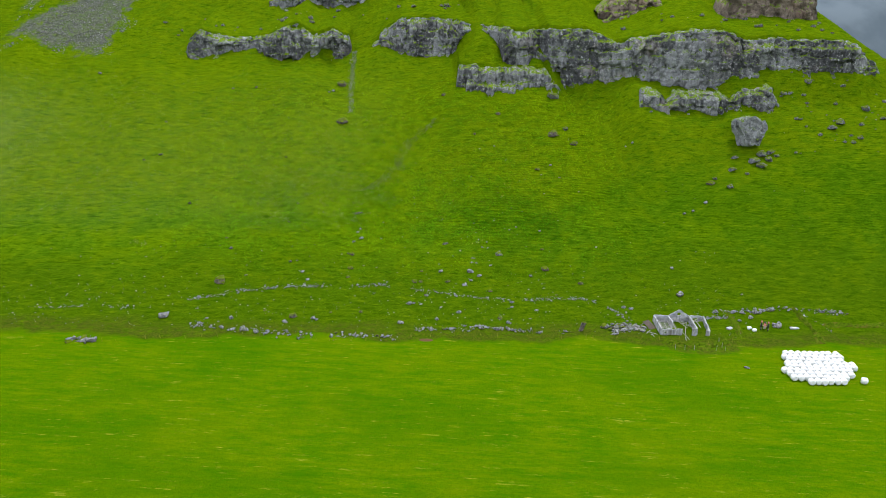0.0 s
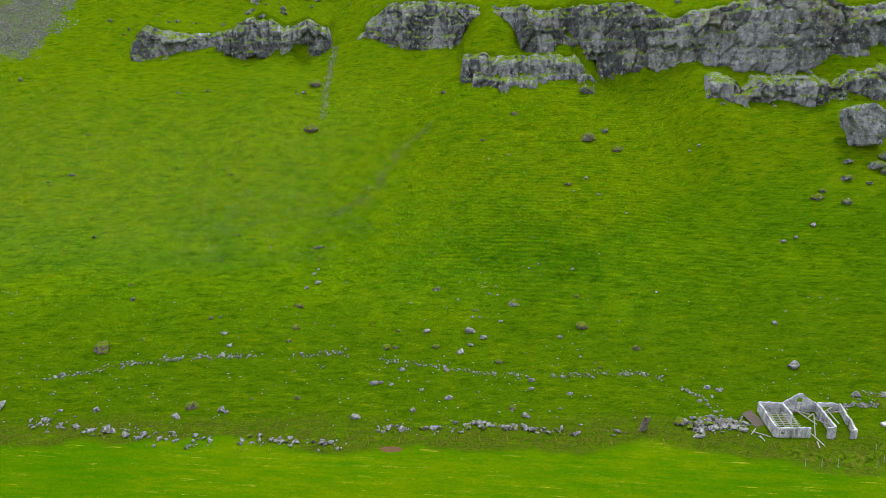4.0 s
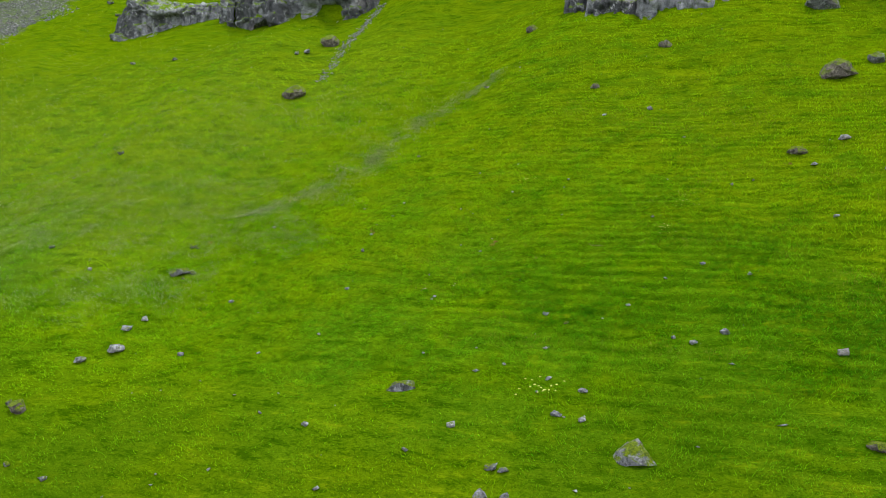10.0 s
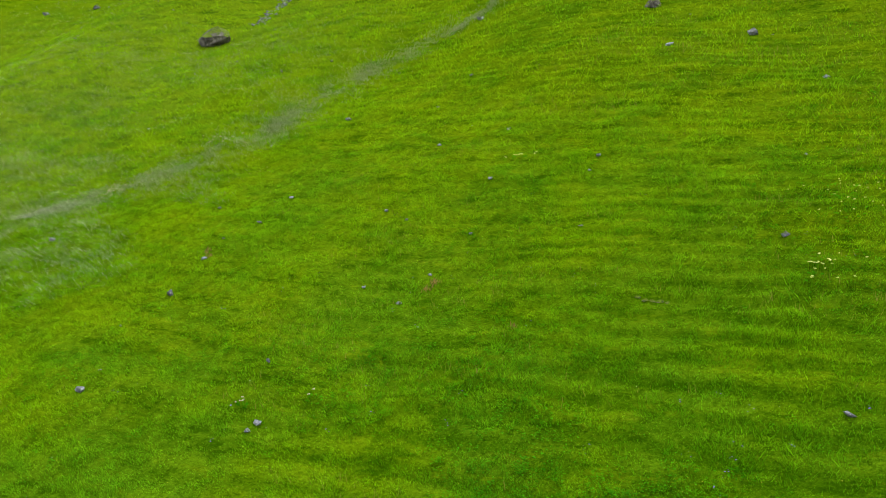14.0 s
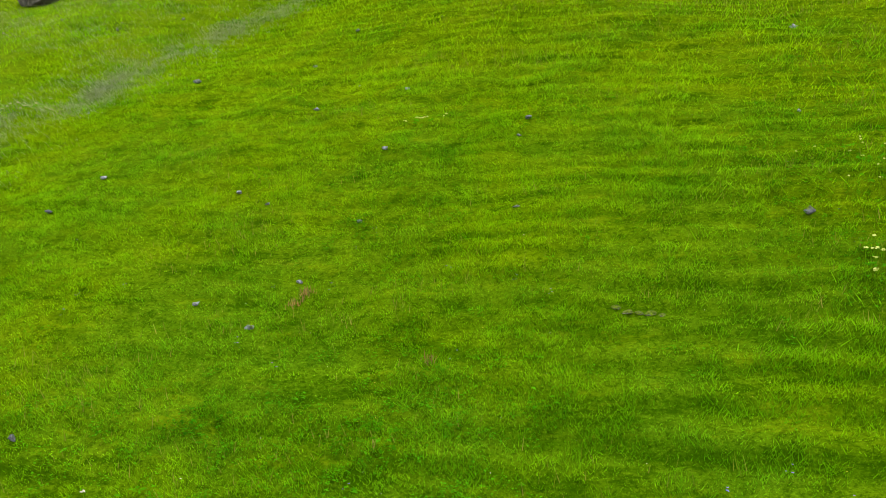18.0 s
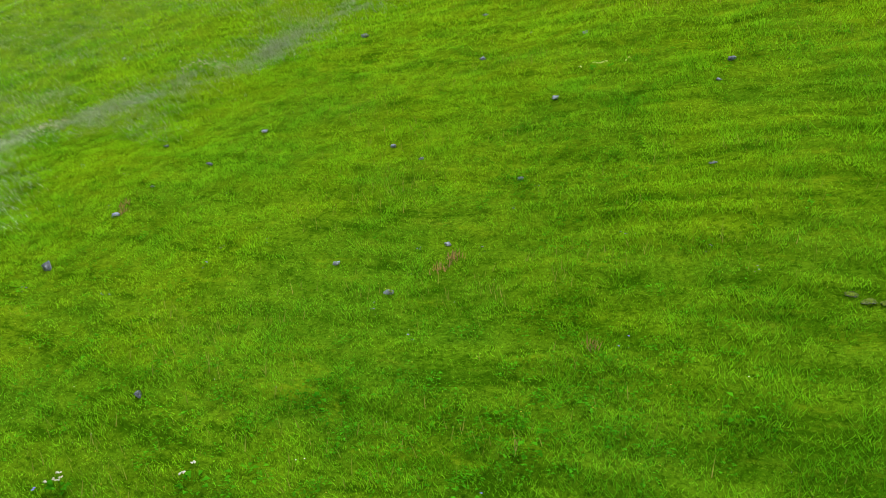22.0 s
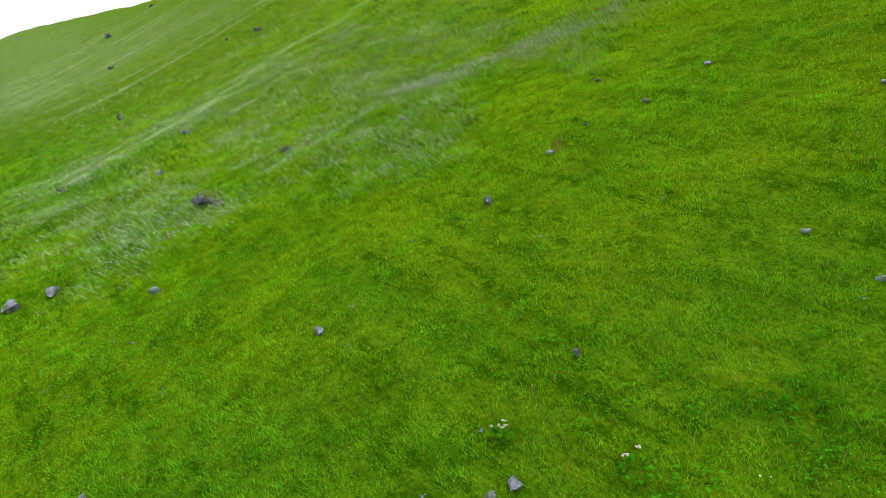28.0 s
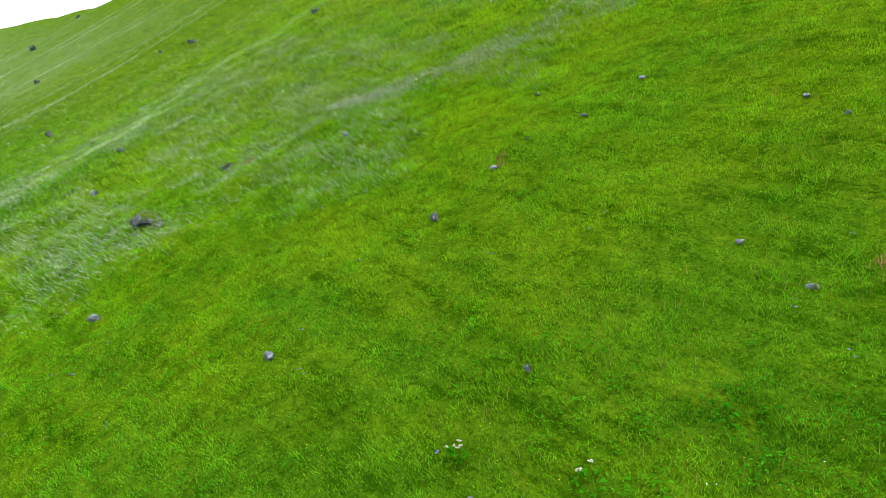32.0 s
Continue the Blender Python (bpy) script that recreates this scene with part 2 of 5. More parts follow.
def rock_material(name, dark, light, moss=0.35, size=1.0, spots=1.7):
    """Jointed volcanic rock: pale weathered faces, dark cracks, streaks, lichen and moss on what faces up."""
    k = Mat(name, 0.9, spec=0.2)
    a = k.noise(0.55 * size, 6, rough=0.7)
    b = k.noise(4.0 * size, 5, rough=0.75)
    wide = k.noise(0.09 * size, 3)
    streak = k.noise(1.1 * size, 6, stretch=(1.0, 1.0, 0.38), rough=0.78)
    c = k.mix(k.ramp(a, 0.34, 0.62), dark, light)
    c = k.mix(k.ramp(wide, 0.58, 0.42, 0, 0.6), c, tuple(v * 0.7 for v in dark))
    c = k.mix(k.ramp(streak, 0.50, 0.66, 0, 0.7), c, tuple(min(1, v * spots) for v in light))
    c = k.mix(k.ramp(streak, 0.45, 0.30, 0, 0.6), c, tuple(v * 0.5 for v in dark))
    c = k.mix(k.ramp(b, 0.56, 0.68, 0, 0.8), c, tuple(min(1, v * spots) for v in light))
    c = k.mix(k.ramp(b, 0.45, 0.30, 0, 0.6), c, tuple(v * 0.4 for v in dark))
    patch = k.noise(0.8 * size, 6, stretch=(1.0, 1.0, 0.6), rough=0.82)
    c = k.mix(k.ramp(patch, 0.52, 0.62, 0, 0.8), c, tuple(min(1, v * spots * 1.15) for v in light))
    c = k.mix(k.ramp(patch, 0.46, 0.36, 0, 0.85), c, tuple(v * 0.32 for v in dark))
    rust = k.noise(0.12 * size, 4, rough=0.6)
    c = k.mix(k.ramp(rust, 0.56, 0.70, 0, 0.45), c, tuple(v * f for v, f in zip(light, (1.05, 0.88, 0.78))))
    crack = k.noise(0.7 * size, 5, stretch=(1.0, 1.0, 0.45), rough=0.75)
    line = k.math("ABSOLUTE", k.math("SUBTRACT", crack, 0.5))
    c = k.mix(k.ramp(line, 0.018, 0.004, 0, 0.55), c, tuple(v * 0.3 for v in dark))
    if moss:
        up = k.math("MULTIPLY", k.ramp(k.normal_z(), 0.22, 0.6), k.ramp(k.noise(0.8 * size, 5, rough=0.7), 0.62 - moss * 0.5, 0.75 - moss * 0.5))
        c = k.mix(up, c, k.mix(k.ramp(b, 0.4, 0.6), (0.04, 0.065, 0.0), (0.11, 0.15, 0.0)))
    k.colour(c)
    k.bump(k.math("ADD", b, k.math("MULTIPLY", streak, 2.0)), 0.9, 0.3 / size)
    return k.m


def cliff_material(name, dark, light, pale, moss=0.5):
    """Basalt: every block of its own grey, recess shadow painted in as dark bays, gritty, with pale lichen crusts, dark
    water streaks and turf on the ledges.
    """
    k = Mat(name, 0.9, spec=0.15)
    block = k.n.new("ShaderNodeAttribute")
    block.attribute_name = "tone"
    grit = k.noise(2.6, 8, rough=0.85)
    bed = k.noise(0.9, 7, stretch=(0.5, 0.5, 1.6), rough=0.8)
    mixed = k.math("ADD", k.math("MULTIPLY", block.outputs["Fac"], 0.6), k.math("MULTIPLY", grit, 0.4))
    c = k.mix(k.ramp(mixed, 0.36, 0.62), dark, light)
    c = k.mix(k.ramp(bed, 0.47, 0.36, 0, 0.75), c, tuple(v * 0.55 for v in dark))
    crust = k.noise(0.8, 8, rough=0.85)
    c = k.mix(k.ramp(crust, 0.53, 0.61, 0, 0.85), c, pale)
    drip = k.noise(1.7, 6, stretch=(1.0, 1.0, 0.13), rough=0.75)
    c = k.mix(k.ramp(drip, 0.56, 0.66, 0, 0.55), c, tuple(v * 0.5 for v in dark))
    warm = k.noise(0.10, 5, rough=0.65)
    c = k.mix(k.ramp(warm, 0.55, 0.68, 0, 0.5), c, tuple(v * f for v, f in zip(light, (1.12, 0.93, 0.82))))
    crack = k.noise(1.1, 6, stretch=(1.0, 1.0, 0.4), rough=0.8)
    line = k.math("ABSOLUTE", k.math("SUBTRACT", crack, 0.5))
    c = k.mix(k.ramp(line, 0.016, 0.005, 0, 0.7), c, tuple(v * 0.25 for v in dark))
    up = k.math("MULTIPLY", k.ramp(k.normal_z(), 0.30, 0.62), k.ramp(k.noise(0.7, 6, rough=0.75), 0.62 - moss * 0.4, 0.70 - moss * 0.4))
    c = k.mix(up, c, k.mix(k.ramp(grit, 0.4, 0.6), (0.06, 0.11, 0.002), (0.15, 0.23, 0.003)))
    k.colour(c)
    k.bump(k.math("ADD", grit, crack), 1.0, 0.35)
    return k.m


M_GROUND = ground_material()
M_CLIFF = cliff_material("basalt_cliff", (0.075, 0.075, 0.085), (0.26, 0.262, 0.29), (0.50, 0.50, 0.535), 0.45)
M_RED = cliff_material("red_tuff_cliff", (0.10, 0.075, 0.063), (0.21, 0.165, 0.14), (0.30, 0.25, 0.22), 0.4)
M_STONE = rock_material("grey_fieldstone", (0.102, 0.1, 0.105), (0.24, 0.238, 0.25), 0.2, 3.0, 1.5)
M_BROWN = rock_material("brown_lichen_stone", (0.07, 0.058, 0.05), (0.16, 0.138, 0.12), 0.75, 3.0, 1.6)
M_BOULDER = rock_material("dark_basalt_boulder", (0.065, 0.065, 0.07), (0.17, 0.17, 0.185), 0.5, 2.2, 1.7)


# ---- terrain ----
def smooth(a, b, v):
    t = np.clip((v - a) / (b - a), 0, 1)
    return t * t * (3 - 2 * t)


_py = np.arange(0, 1200, 0.5)
_pz = np.interp(_py, [0, 141, 147, 153, 164, 175, 187, 197, 204, 210, 219, 236, 255, 277, 300, 340, 420, 600, 900],
                [0, 0, 0.4, 1.2, 3.2, 6.4, 10.2, 14.4, 17.5, 20.7, 25.5, 35.3, 46.8, 60, 75, 106, 170, 290, 330])
_ker = np.exp(-np.linspace(-2.5, 2.5, 31) ** 2)
_pz = np.convolve(np.pad(_pz, 15, mode="edge"), _ker / _ker.sum(), "valid")
_sx = np.arange(-1000, 300, 2.0)
_sv = np.interp(_sx, [-900, -600, -420, -300, -220, -150, -90, -40, 0, 30, 60, 90, 125, 200], [-39, -25, -8, 3.7, 8.6, 8.8, 5.2, 1.2, 0, -4, -10, -17, -21, -24])
_bell = np.exp(-np.linspace(-2.5, 2.5, 21) ** 2)
_S = (_sx, np.convolve(np.pad(_sv, 10, mode="edge"), _bell / _bell.sum(), "valid"))
# the grazing ground leans a little to the east
_GRAZED = ([-30, -16, -8, -1, 4, 10, 18, 26], [0, 0.2, 0.5, 0.2, -0.55, -0.8, -0.3, 0])

# small lifts of the slope: under the great cliff, at mid height and at the cliff foot
_TALUS = ([30, 34, 38, 44, 53, 60, 67, 80, 90, 97, 109, 115, 130, 140, 150], [0, 2, 7, 0.2, 5.1, -0.7, -2.6, -0.2, 0.6, 5.5, 4.4, 5.4, 5.6, 5, 3])
_LOW = ([-60, -35, -10, 10, 22, 38, 55, 64, 85, 110, 125], [0, -1.5, 0, 2, 3.2, 1.5, 0, 1.5, 2, 1.5, 0])
_HIGH = ([-115, -100, -85, -70, -60, -42, -35, -30, -22, -15, -4, 4, 12, 30], [0, -3, -2, -1, -3.5, -3.5, -1, 0, 2.8, 1.5, -1, -3.5, 1, 0])
# grass tongues behind the ledge and up the gully, and the ground under the shelf
_TONGUE = ([4, 9, 14, 20, 24, 30, 32, 35, 38], [0, 4.5, 7, 5.5, 0, 0, 3.2, 3.0, 0])
_SHELF = ([56, 66, 78, 88, 96, 110, 122], [0, 5.0, 3.6, 2.0, 2.4, 2.2, 0])
# cliff lines: x, y of the face, z of the rim
LINES = {
    "ledge_low": ([7, 9, 15, 22, 28, 31], [251, 249.5, 248, 247.5, 248.5, 250], [40, 50.5, 50.3, 50.2, 50.5, 42]),
    "ledge": ([4, 6, 14, 24, 36, 40, 44], [256, 254, 251.5, 251, 252.5, 252, 250], [40, 55.5, 55.3, 55.3, 55, 51, 44]),
    "shelf": ([63, 66, 71, 74, 77, 85, 91, 94, 97, 103, 107, 112], [233, 232, 231, 231, 230.5, 230, 230, 230.5, 231, 231.5, 232, 233], [40, 48.4, 48.8, 46.0, 48.6, 48.4, 48.6, 46.4, 49.6, 51.0, 51.0, 43]),
    "main": ([-101, -98, -94, -88, -80, -73, -67, -64, -56, -49, -42, -36, -33, -30, -27, -22, -16, -4, 4, 12, 19, 22, 26, 30, 32, 35, 38, 45, 50, 59, 70, 79, 92, 101, 113, 127, 138, 150],
             [283, 281, 280, 280, 281, 283, 281, 279, 277, 278, 277, 279, 282, 282, 279, 278, 277, 276, 277, 273, 268, 259, 256.5, 258, 263, 263, 257, 253, 249, 248, 246, 242, 238, 239, 240, 240, 241, 246],
             [55, 62, 65.3, 63.8, 62.6, 63, 64, 65, 68.4, 64.5, 66.7, 64, 50, 50, 62, 67, 70.5, 72, 70.5, 69.5, 68.5, 68, 67.5, 67.5, 68, 68, 68.5, 68, 68.4, 64, 66, 68, 68.6, 66, 66.8, 66.2, 65, 58]),
}


def hill(x, y):
    x, y = np.asarray(x, float), np.asarray(y, float)
    s = np.interp(x, *_S) * smooth(150, 205, y)
    d = np.clip(y - s, 0, 1199)
    z = np.interp(d, _py, _pz)
    up = smooth(185, 250, y)
    z = z + up * (0.9 * np.sin(x * 0.11 + 0.6 * np.sin(y * 0.03)) + 0.6 * np.sin(x * 0.23 + 1.7 + y * 0.02))
    yc = np.interp(x, *LINES["main"][:2])
    z = z + np.interp(x, *_TALUS) * smooth(yc - 10, yc - 1, y)
    z = z + np.interp(x, *_LOW) * smooth(225, 248, y) + np.interp(x, *_HIGH) * smooth(256, 274, y)
    z = z + np.interp(x, *_SHELF) * smooth(207, 229, y)
    z = z + np.interp(x, *_GRAZED) * smooth(188, 198, y) * smooth(228, 216, y)
    tongue = np.interp(x, *_TONGUE) * smooth(253.5, 263, y)
    for key in ("ledge_low", "ledge", "shelf", "main"):
        lx, ly, lz = LINES[key]
        yc, zt = np.interp(x, lx, ly), np.interp(x, lx, lz, left=-99, right=-99)
        rise = 0.12 if key != "main" else 0.33
        z = z + tongue if key == "main" else z
        z = z + smooth(yc + 1.2, yc + 4.0, y) * np.maximum(0, zt + rise * (y - yc) - z)
    # the spur ends on the right
    top = 73 - 0.8 * (x - 140) + 3 * np.sin(y * 0.05)
    z = np.where(x > 100, np.minimum(z, np.maximum(top, 0.0)), z)
    # the crest falls away on the left
    u = np.maximum(x + 150, -150)
    crest = 105.7 + 0.404 * u + 3.1 * (u / 100) ** 2
    h = np.clip(0.5 + (crest - z) / 16.0, 0, 1)
    return np.where(x < -60, crest * (1 - h) + z * h - 8.0 * h * (1 - h), z)


_grids = {}


def fbm(x, y, scale, seed, octaves=3):
    """Cheap value noise on arrays."""
    total, amp = 0, 1.0
    for o in range(octaves):
        if seed + o not in _grids:
            _grids[seed + o] = np.random.RandomState(seed + o).rand(64, 64)
        g = _grids[seed + o]
        u, v = x / scale, y / scale
        i, j = np.floor(u).astype(int), np.floor(v).astype(int)
        fu, fv = u - i, v - j
        fu, fv = fu * fu * (3 - 2 * fu), fv * fv * (3 - 2 * fv)
        g00, g10 = g[i % 64, j % 64], g[(i + 1) % 64, j % 64]
        g01, g11 = g[i % 64, (j + 1) % 64], g[(i + 1) % 64, (j + 1) % 64]
        total = total + amp * ((g00 * (1 - fu) + g10 * fu) * (1 - fv) + (g01 * (1 - fu) + g11 * fu) * fv - 0.5)
        scale, amp = scale / 2, amp * 0.5
    return total


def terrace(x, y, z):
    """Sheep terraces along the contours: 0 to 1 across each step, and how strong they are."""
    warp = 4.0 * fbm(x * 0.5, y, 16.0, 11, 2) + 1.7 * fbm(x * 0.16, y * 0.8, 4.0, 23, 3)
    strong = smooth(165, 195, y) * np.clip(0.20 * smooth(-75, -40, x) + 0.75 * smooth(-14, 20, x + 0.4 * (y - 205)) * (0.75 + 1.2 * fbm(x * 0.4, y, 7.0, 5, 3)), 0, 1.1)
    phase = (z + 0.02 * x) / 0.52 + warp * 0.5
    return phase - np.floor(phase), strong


def on_slope(y):
    return smooth(165, 195, y)


def riser_growth_shade(x, y):
    """1 on the steep risers, where the grass grows long and shade is painted dark, 0 on the grazed treads."""
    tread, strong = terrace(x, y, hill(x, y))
    # riser shade is part of this value; the east side is set darker too
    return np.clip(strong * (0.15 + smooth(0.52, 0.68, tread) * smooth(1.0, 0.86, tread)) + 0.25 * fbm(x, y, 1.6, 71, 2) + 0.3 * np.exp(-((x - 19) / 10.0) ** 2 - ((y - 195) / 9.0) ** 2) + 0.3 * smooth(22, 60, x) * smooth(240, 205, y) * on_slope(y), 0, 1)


def ground_z(x, y):
    """The ground with its small terraces and bumps."""
    x, y = np.asarray(x, float), np.asarray(y, float)
    z = hill(x, y)
    on = on_slope(y) * (1 - 0.7 * smooth(-45, -110, x))
    tread, strong = terrace(x, y, z)
    step = np.where(tread < 0.7, 0.5 - tread / 0.7, (tread - 0.7) / 0.3 - 0.5)
    z = z + strong * 0.17 * step
    z = z + (0.25 * on + 0.04) * (1 - smooth(-45, -85, x)) * fbm(x, y, 2.2, 31, 3) * 0.9 + on * 0.5 * fbm(x, y, 9.0, 41, 2)
    rough = smooth(146, 150, y) * smooth(185, 170, y)
    return z + rough * 0.45 * fbm(x, y, 5.0, 51, 3)


def gz(x, y):
    return float(ground_z(np.array([x]), np.array([y]))[0])


def steps(knots):
    """Grid lines: (from, to, spacing) stretches."""
    out = []
    for a, b, n in knots:
        out += list(np.linspace(a, b, n, endpoint=False))
    return np.array(out)


def grid_mesh(name, xs, ys, zfun):
    gx, gy = np.meshgrid(xs, ys)
    gzv = zfun(gx.ravel(), gy.ravel())
    co = np.stack([gx.ravel(), gy.ravel(), gzv], 1).astype(np.float32)
    w, h = len(xs), len(ys)
    idx = (np.arange(h - 1)[:, None] * w + np.arange(w - 1)[None, :]).ravel()
    quads = np.stack([idx, idx + 1, idx + w + 1, idx + w], 1).astype(np.int32)
    return raw_mesh(name, co, quads, True)


def growth_shade(me, values):
    """How long and how darkly shaded the grass is, stored on the points of a mesh."""
    me.attributes.new("growth_shade", "FLOAT", "POINT").data.foreach_set("value", np.ascontiguousarray(values, dtype=np.float32))


def raw_mesh(name, co, faces, shade=False):
    """A mesh from arrays of places and of equal faces."""
    me = bpy.data.meshes.new(name)
    n = faces.shape[1]
    me.vertices.add(len(co))
    me.vertices.foreach_set("co", np.ascontiguousarray(co, dtype=np.float32).ravel())
    me.loops.add(faces.size)
    me.loops.foreach_set("vertex_index", np.ascontiguousarray(faces, dtype=np.int32).ravel())
    me.polygons.add(len(faces))
    me.polygons.foreach_set("loop_start", np.arange(0, faces.size, n, dtype=np.int32))
    if shade:
        me.polygons.foreach_set("use_smooth", np.ones(len(faces), dtype=bool))
    me.update(calc_edges=True)
    me.validate()
    return me


# where the seed-head grass begins
edge_of_band = lambda y: np.interp(y, [190, 193, 196, 199, 203, 207, 211, 215, 222, 230, 238, 250], [-22, -20.5, -18, -17.5, -13.8, -12, -9.5, -8, -9, -8, -4, 0])


def seed_haze(x, y):
    """How much of the turf is pale seed heads, with far haze painted in, away from the grazed ground."""
    gone = edge_of_band(y) - x
    return (0.05 * smooth(5, 30, gone) + 0.34 * smooth(112, 180, gone)) * smooth(186, 204, y) * smooth(275, 225, y)


xs = steps([(-4000, -700, 12), (-700, -250, 30), (-250, -60, 130), (-60, -34, 45), (-34, 36, 190), (36, 60, 40), (60, 160, 90), (160, 700, 40), (700, 4001, 12)])
ys = steps([(-4000, -300, 12), (-300, 80, 30), (80, 142, 70), (142, 186, 130), (186, 232, 190), (232, 250, 45), (250, 290, 130), (290, 420, 80), (420, 1200, 30), (1200, 4001, 12)])
ground = new("ground", grid_mesh("ground", xs, ys, ground_z))
_co = np.empty(len(ground.data.vertices) * 3, dtype=np.float32)
ground.data.vertices.foreach_get("co", _co)
growth_shade(ground.data, riser_growth_shade(_co[0::3].astype(float), _co[1::3].astype(float)))
ground.data.attributes.new("seed_haze", "FLOAT", "POINT").data.foreach_set("value", seed_haze(_co[0::3].astype(float), _co[1::3].astype(float)).astype(np.float32))
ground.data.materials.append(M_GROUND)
tagged(ground, "steep bright green grass hillside above a flat mown field", "ground", kind="structure")


# ---- cliffs ----
def cells(u, v, seed):
    """Blocks of an uneven net: for each place the offset from its block's middle, three random numbers of the block, and the gap to the next block."""
    table = np.random.RandomState(seed).rand(64, 64, 5)
    iu, iv = np.floor(u).astype(int), np.floor(v).astype(int)
    best, second = np.full(u.shape, 9.0), np.full(u.shape, 9.0)
    got = [np.zeros(u.shape) for _ in range(5)]
    for du in (-1, 0, 1):
        for dv in (-1, 0, 1):
            t = table[(iu + du) % 64, (iv + dv) % 64]
            ou, ov = u - (iu + du + 0.15 + 0.7 * t[..., 0]), v - (iv + dv + 0.15 + 0.7 * t[..., 1])
            d = np.maximum(np.abs(ou), np.abs(ov)) * 0.6 + 0.4 * np.hypot(ou, ov)
            near = d < best
            second = np.where(near, best, np.minimum(second, d))
            for slot, value in zip(got, (ou, ov, t[..., 2], t[..., 3], t[..., 4])):
                slot[near] = value[near]
            best = np.where(near, d, best)
    return got, second - best


def cliff(name, lx, ly, lz, foot, material, label, seed=100, step=0.26, lean=0.16, deep=7.0, jag=2.0, block=0.8, hollow=None, flat=1.0):
    """A rock face along a line: jointed blocks, broken ledges and a grassy top that runs back into the slope."""
    x = np.arange(lx[0], lx[-1] + step, step)
    yc, zt = np.interp(x, lx, ly), np.interp(x, lx, lz)
    table = np.random.RandomState(seed).rand(64, 64)
    tooth = x / 2.0 + 0.8 * fbm(x, x * 0, 4.0, seed + 19, 2)
    zt = zt + jag * (0.55 * fbm(x, x * 0, 5.5, seed, 4) + 0.35 * (table[np.floor(tooth).astype(int) % 64, 9] - 0.5))
    zb = np.minimum(np.full_like(x, foot), zt - 0.5)
    rows = int(np.clip((zt.max() - foot) / 0.32, 16, 84))
    X, V = np.meshgrid(x, np.linspace(0, 1, rows))
    Z = zb + (zt - zb) * V
    wob = fbm(X, Z, 3.0, seed + 25, 3)
    bedded = Z / 3.1 + 0.9 * fbm(X * 0.22, Z * 0.2, 4.0, seed + 23, 2) + 0.25 * wob
    shelf = np.floor(bedded) + smooth(0.80, 1.0, bedded - np.floor(bedded)) - bedded
    (au, av, a1, a2, a3), agap = cells(X / (3.4 * flat) + 0.35 * wob, Z / 5.6 + 0.2 * wob, seed + 3)
    (bu, bv, b1, b2, b3), bgap = cells(X / (1.25 * flat) + 0.3 * wob, Z / 2.5 + 0.2 * wob, seed + 4)
    (cu, cv, c1, c2, c3), cgap = cells(X / 0.62, Z / 0.95, seed + 5)
    Y = yc + lean * (Z - zb) - 2.3 + 0.55 * shelf
    Y = Y + block * (3.0 * (a1 - 0.5) + 1.5 * (a2 - 0.5) * au + 0.9 * (a3 - 0.75) * av) + 0.7 * smooth(0.10, 0.0, agap)
    Y = Y + block * (1.0 * (b1 - 0.5) + 0.9 * (b2 - 0.5) * bu + 0.4 * (b3 - 0.7) * bv) + 0.30 * smooth(0.10, 0.0, bgap)
    Y = Y + block * (0.38 * (c1 - 0.5) + 0.3 * (c2 - 0.5) * cu)
    Y = Y + 1.4 * fbm(X, Z * 0.3, 10.0, seed + 9, 2) + 2.0 * fbm(X, Z * 0.12, 17.0, seed + 15, 2)
    Y = Y + 1.5 * smooth(0.84, 1.0, V)
    if hollow:
        hx, hw, hz, hd = hollow
        Y = Y + hd * np.exp(-((X - hx) / hw) ** 2) * smooth(hz + 1.2, hz - 0.4, Z)
    X = X + 0.22 * fbm(X * 3, Z * 3, 2.0, seed + 11, 2)
    back = np.linspace(0, 1, 9)[1:]
    XB, B = np.meshgrid(x, back)
    YB = Y[-1] + deep * B
    ZB = zt + 0.12 * deep * B + 0.9 * fbm(XB, YB, 2.0, seed + 29, 3) - 2.0 * smooth(0.75, 1.0, B)
    co = np.stack([np.vstack([X, XB]).ravel(), np.vstack([Y, YB]).ravel(), np.vstack([Z, ZB]).ravel()], 1)
    w, h = len(x), rows + 8
    idx = (np.arange(h - 1)[:, None] * w + np.arange(w - 1)[None, :]).ravel()
    quads = np.stack([idx, idx + 1, idx + w + 1, idx + w], 1)
    ob = new(name, raw_mesh(name, co, quads, False))
    # grey of each block; broad dark bays imitate shadow in recesses
    tone = np.vstack([np.clip(0.45 * a3 + 0.4 * b3 + 0.15 * c3 + 0.8 * fbm(X, Z * 0.3, 12.0, seed + 31, 2), 0, 1), 0.5 + 0 * XB])
    ob.data.attributes.new("tone", "FLOAT", "POINT").data.foreach_set("value", np.ascontiguousarray(tone.ravel(), dtype=np.float32))
    ob.data.materials.append(material)
    return tagged(ob, label, "cliff", kind="structure")


def piece(line, a, b):
    """The stretch of a cliff line between two x."""
    lx, ly, lz = LINES[line]
    k = [a] + [v for v in lx if a < v < b] + [b]
    return k, list(np.interp(k, lx, ly)), list(np.interp(k, lx, lz))


G = "grey basalt cliff face with grassy ledges and cracks"
cliff("cliff_low", *piece("main", -100, -79.5), 52, M_CLIFF, "low grey basalt outcrop rising from the grass slope")
cliff("cliff_band", *piece("main", -79.5, -66), 55, M_CLIFF, "thin dark basalt band under a grass lip", jag=1.2)
cliff("cliff_cave", *piece("main", -66, -34.5), 51, M_CLIFF, "pale grey basalt crag with an overhang at its foot", hollow=(-45.5, 4.0, 59.0, 3.4))
cliff("cliff_middle", *piece("main", -27.5, 14), 53, M_CLIFF, G)
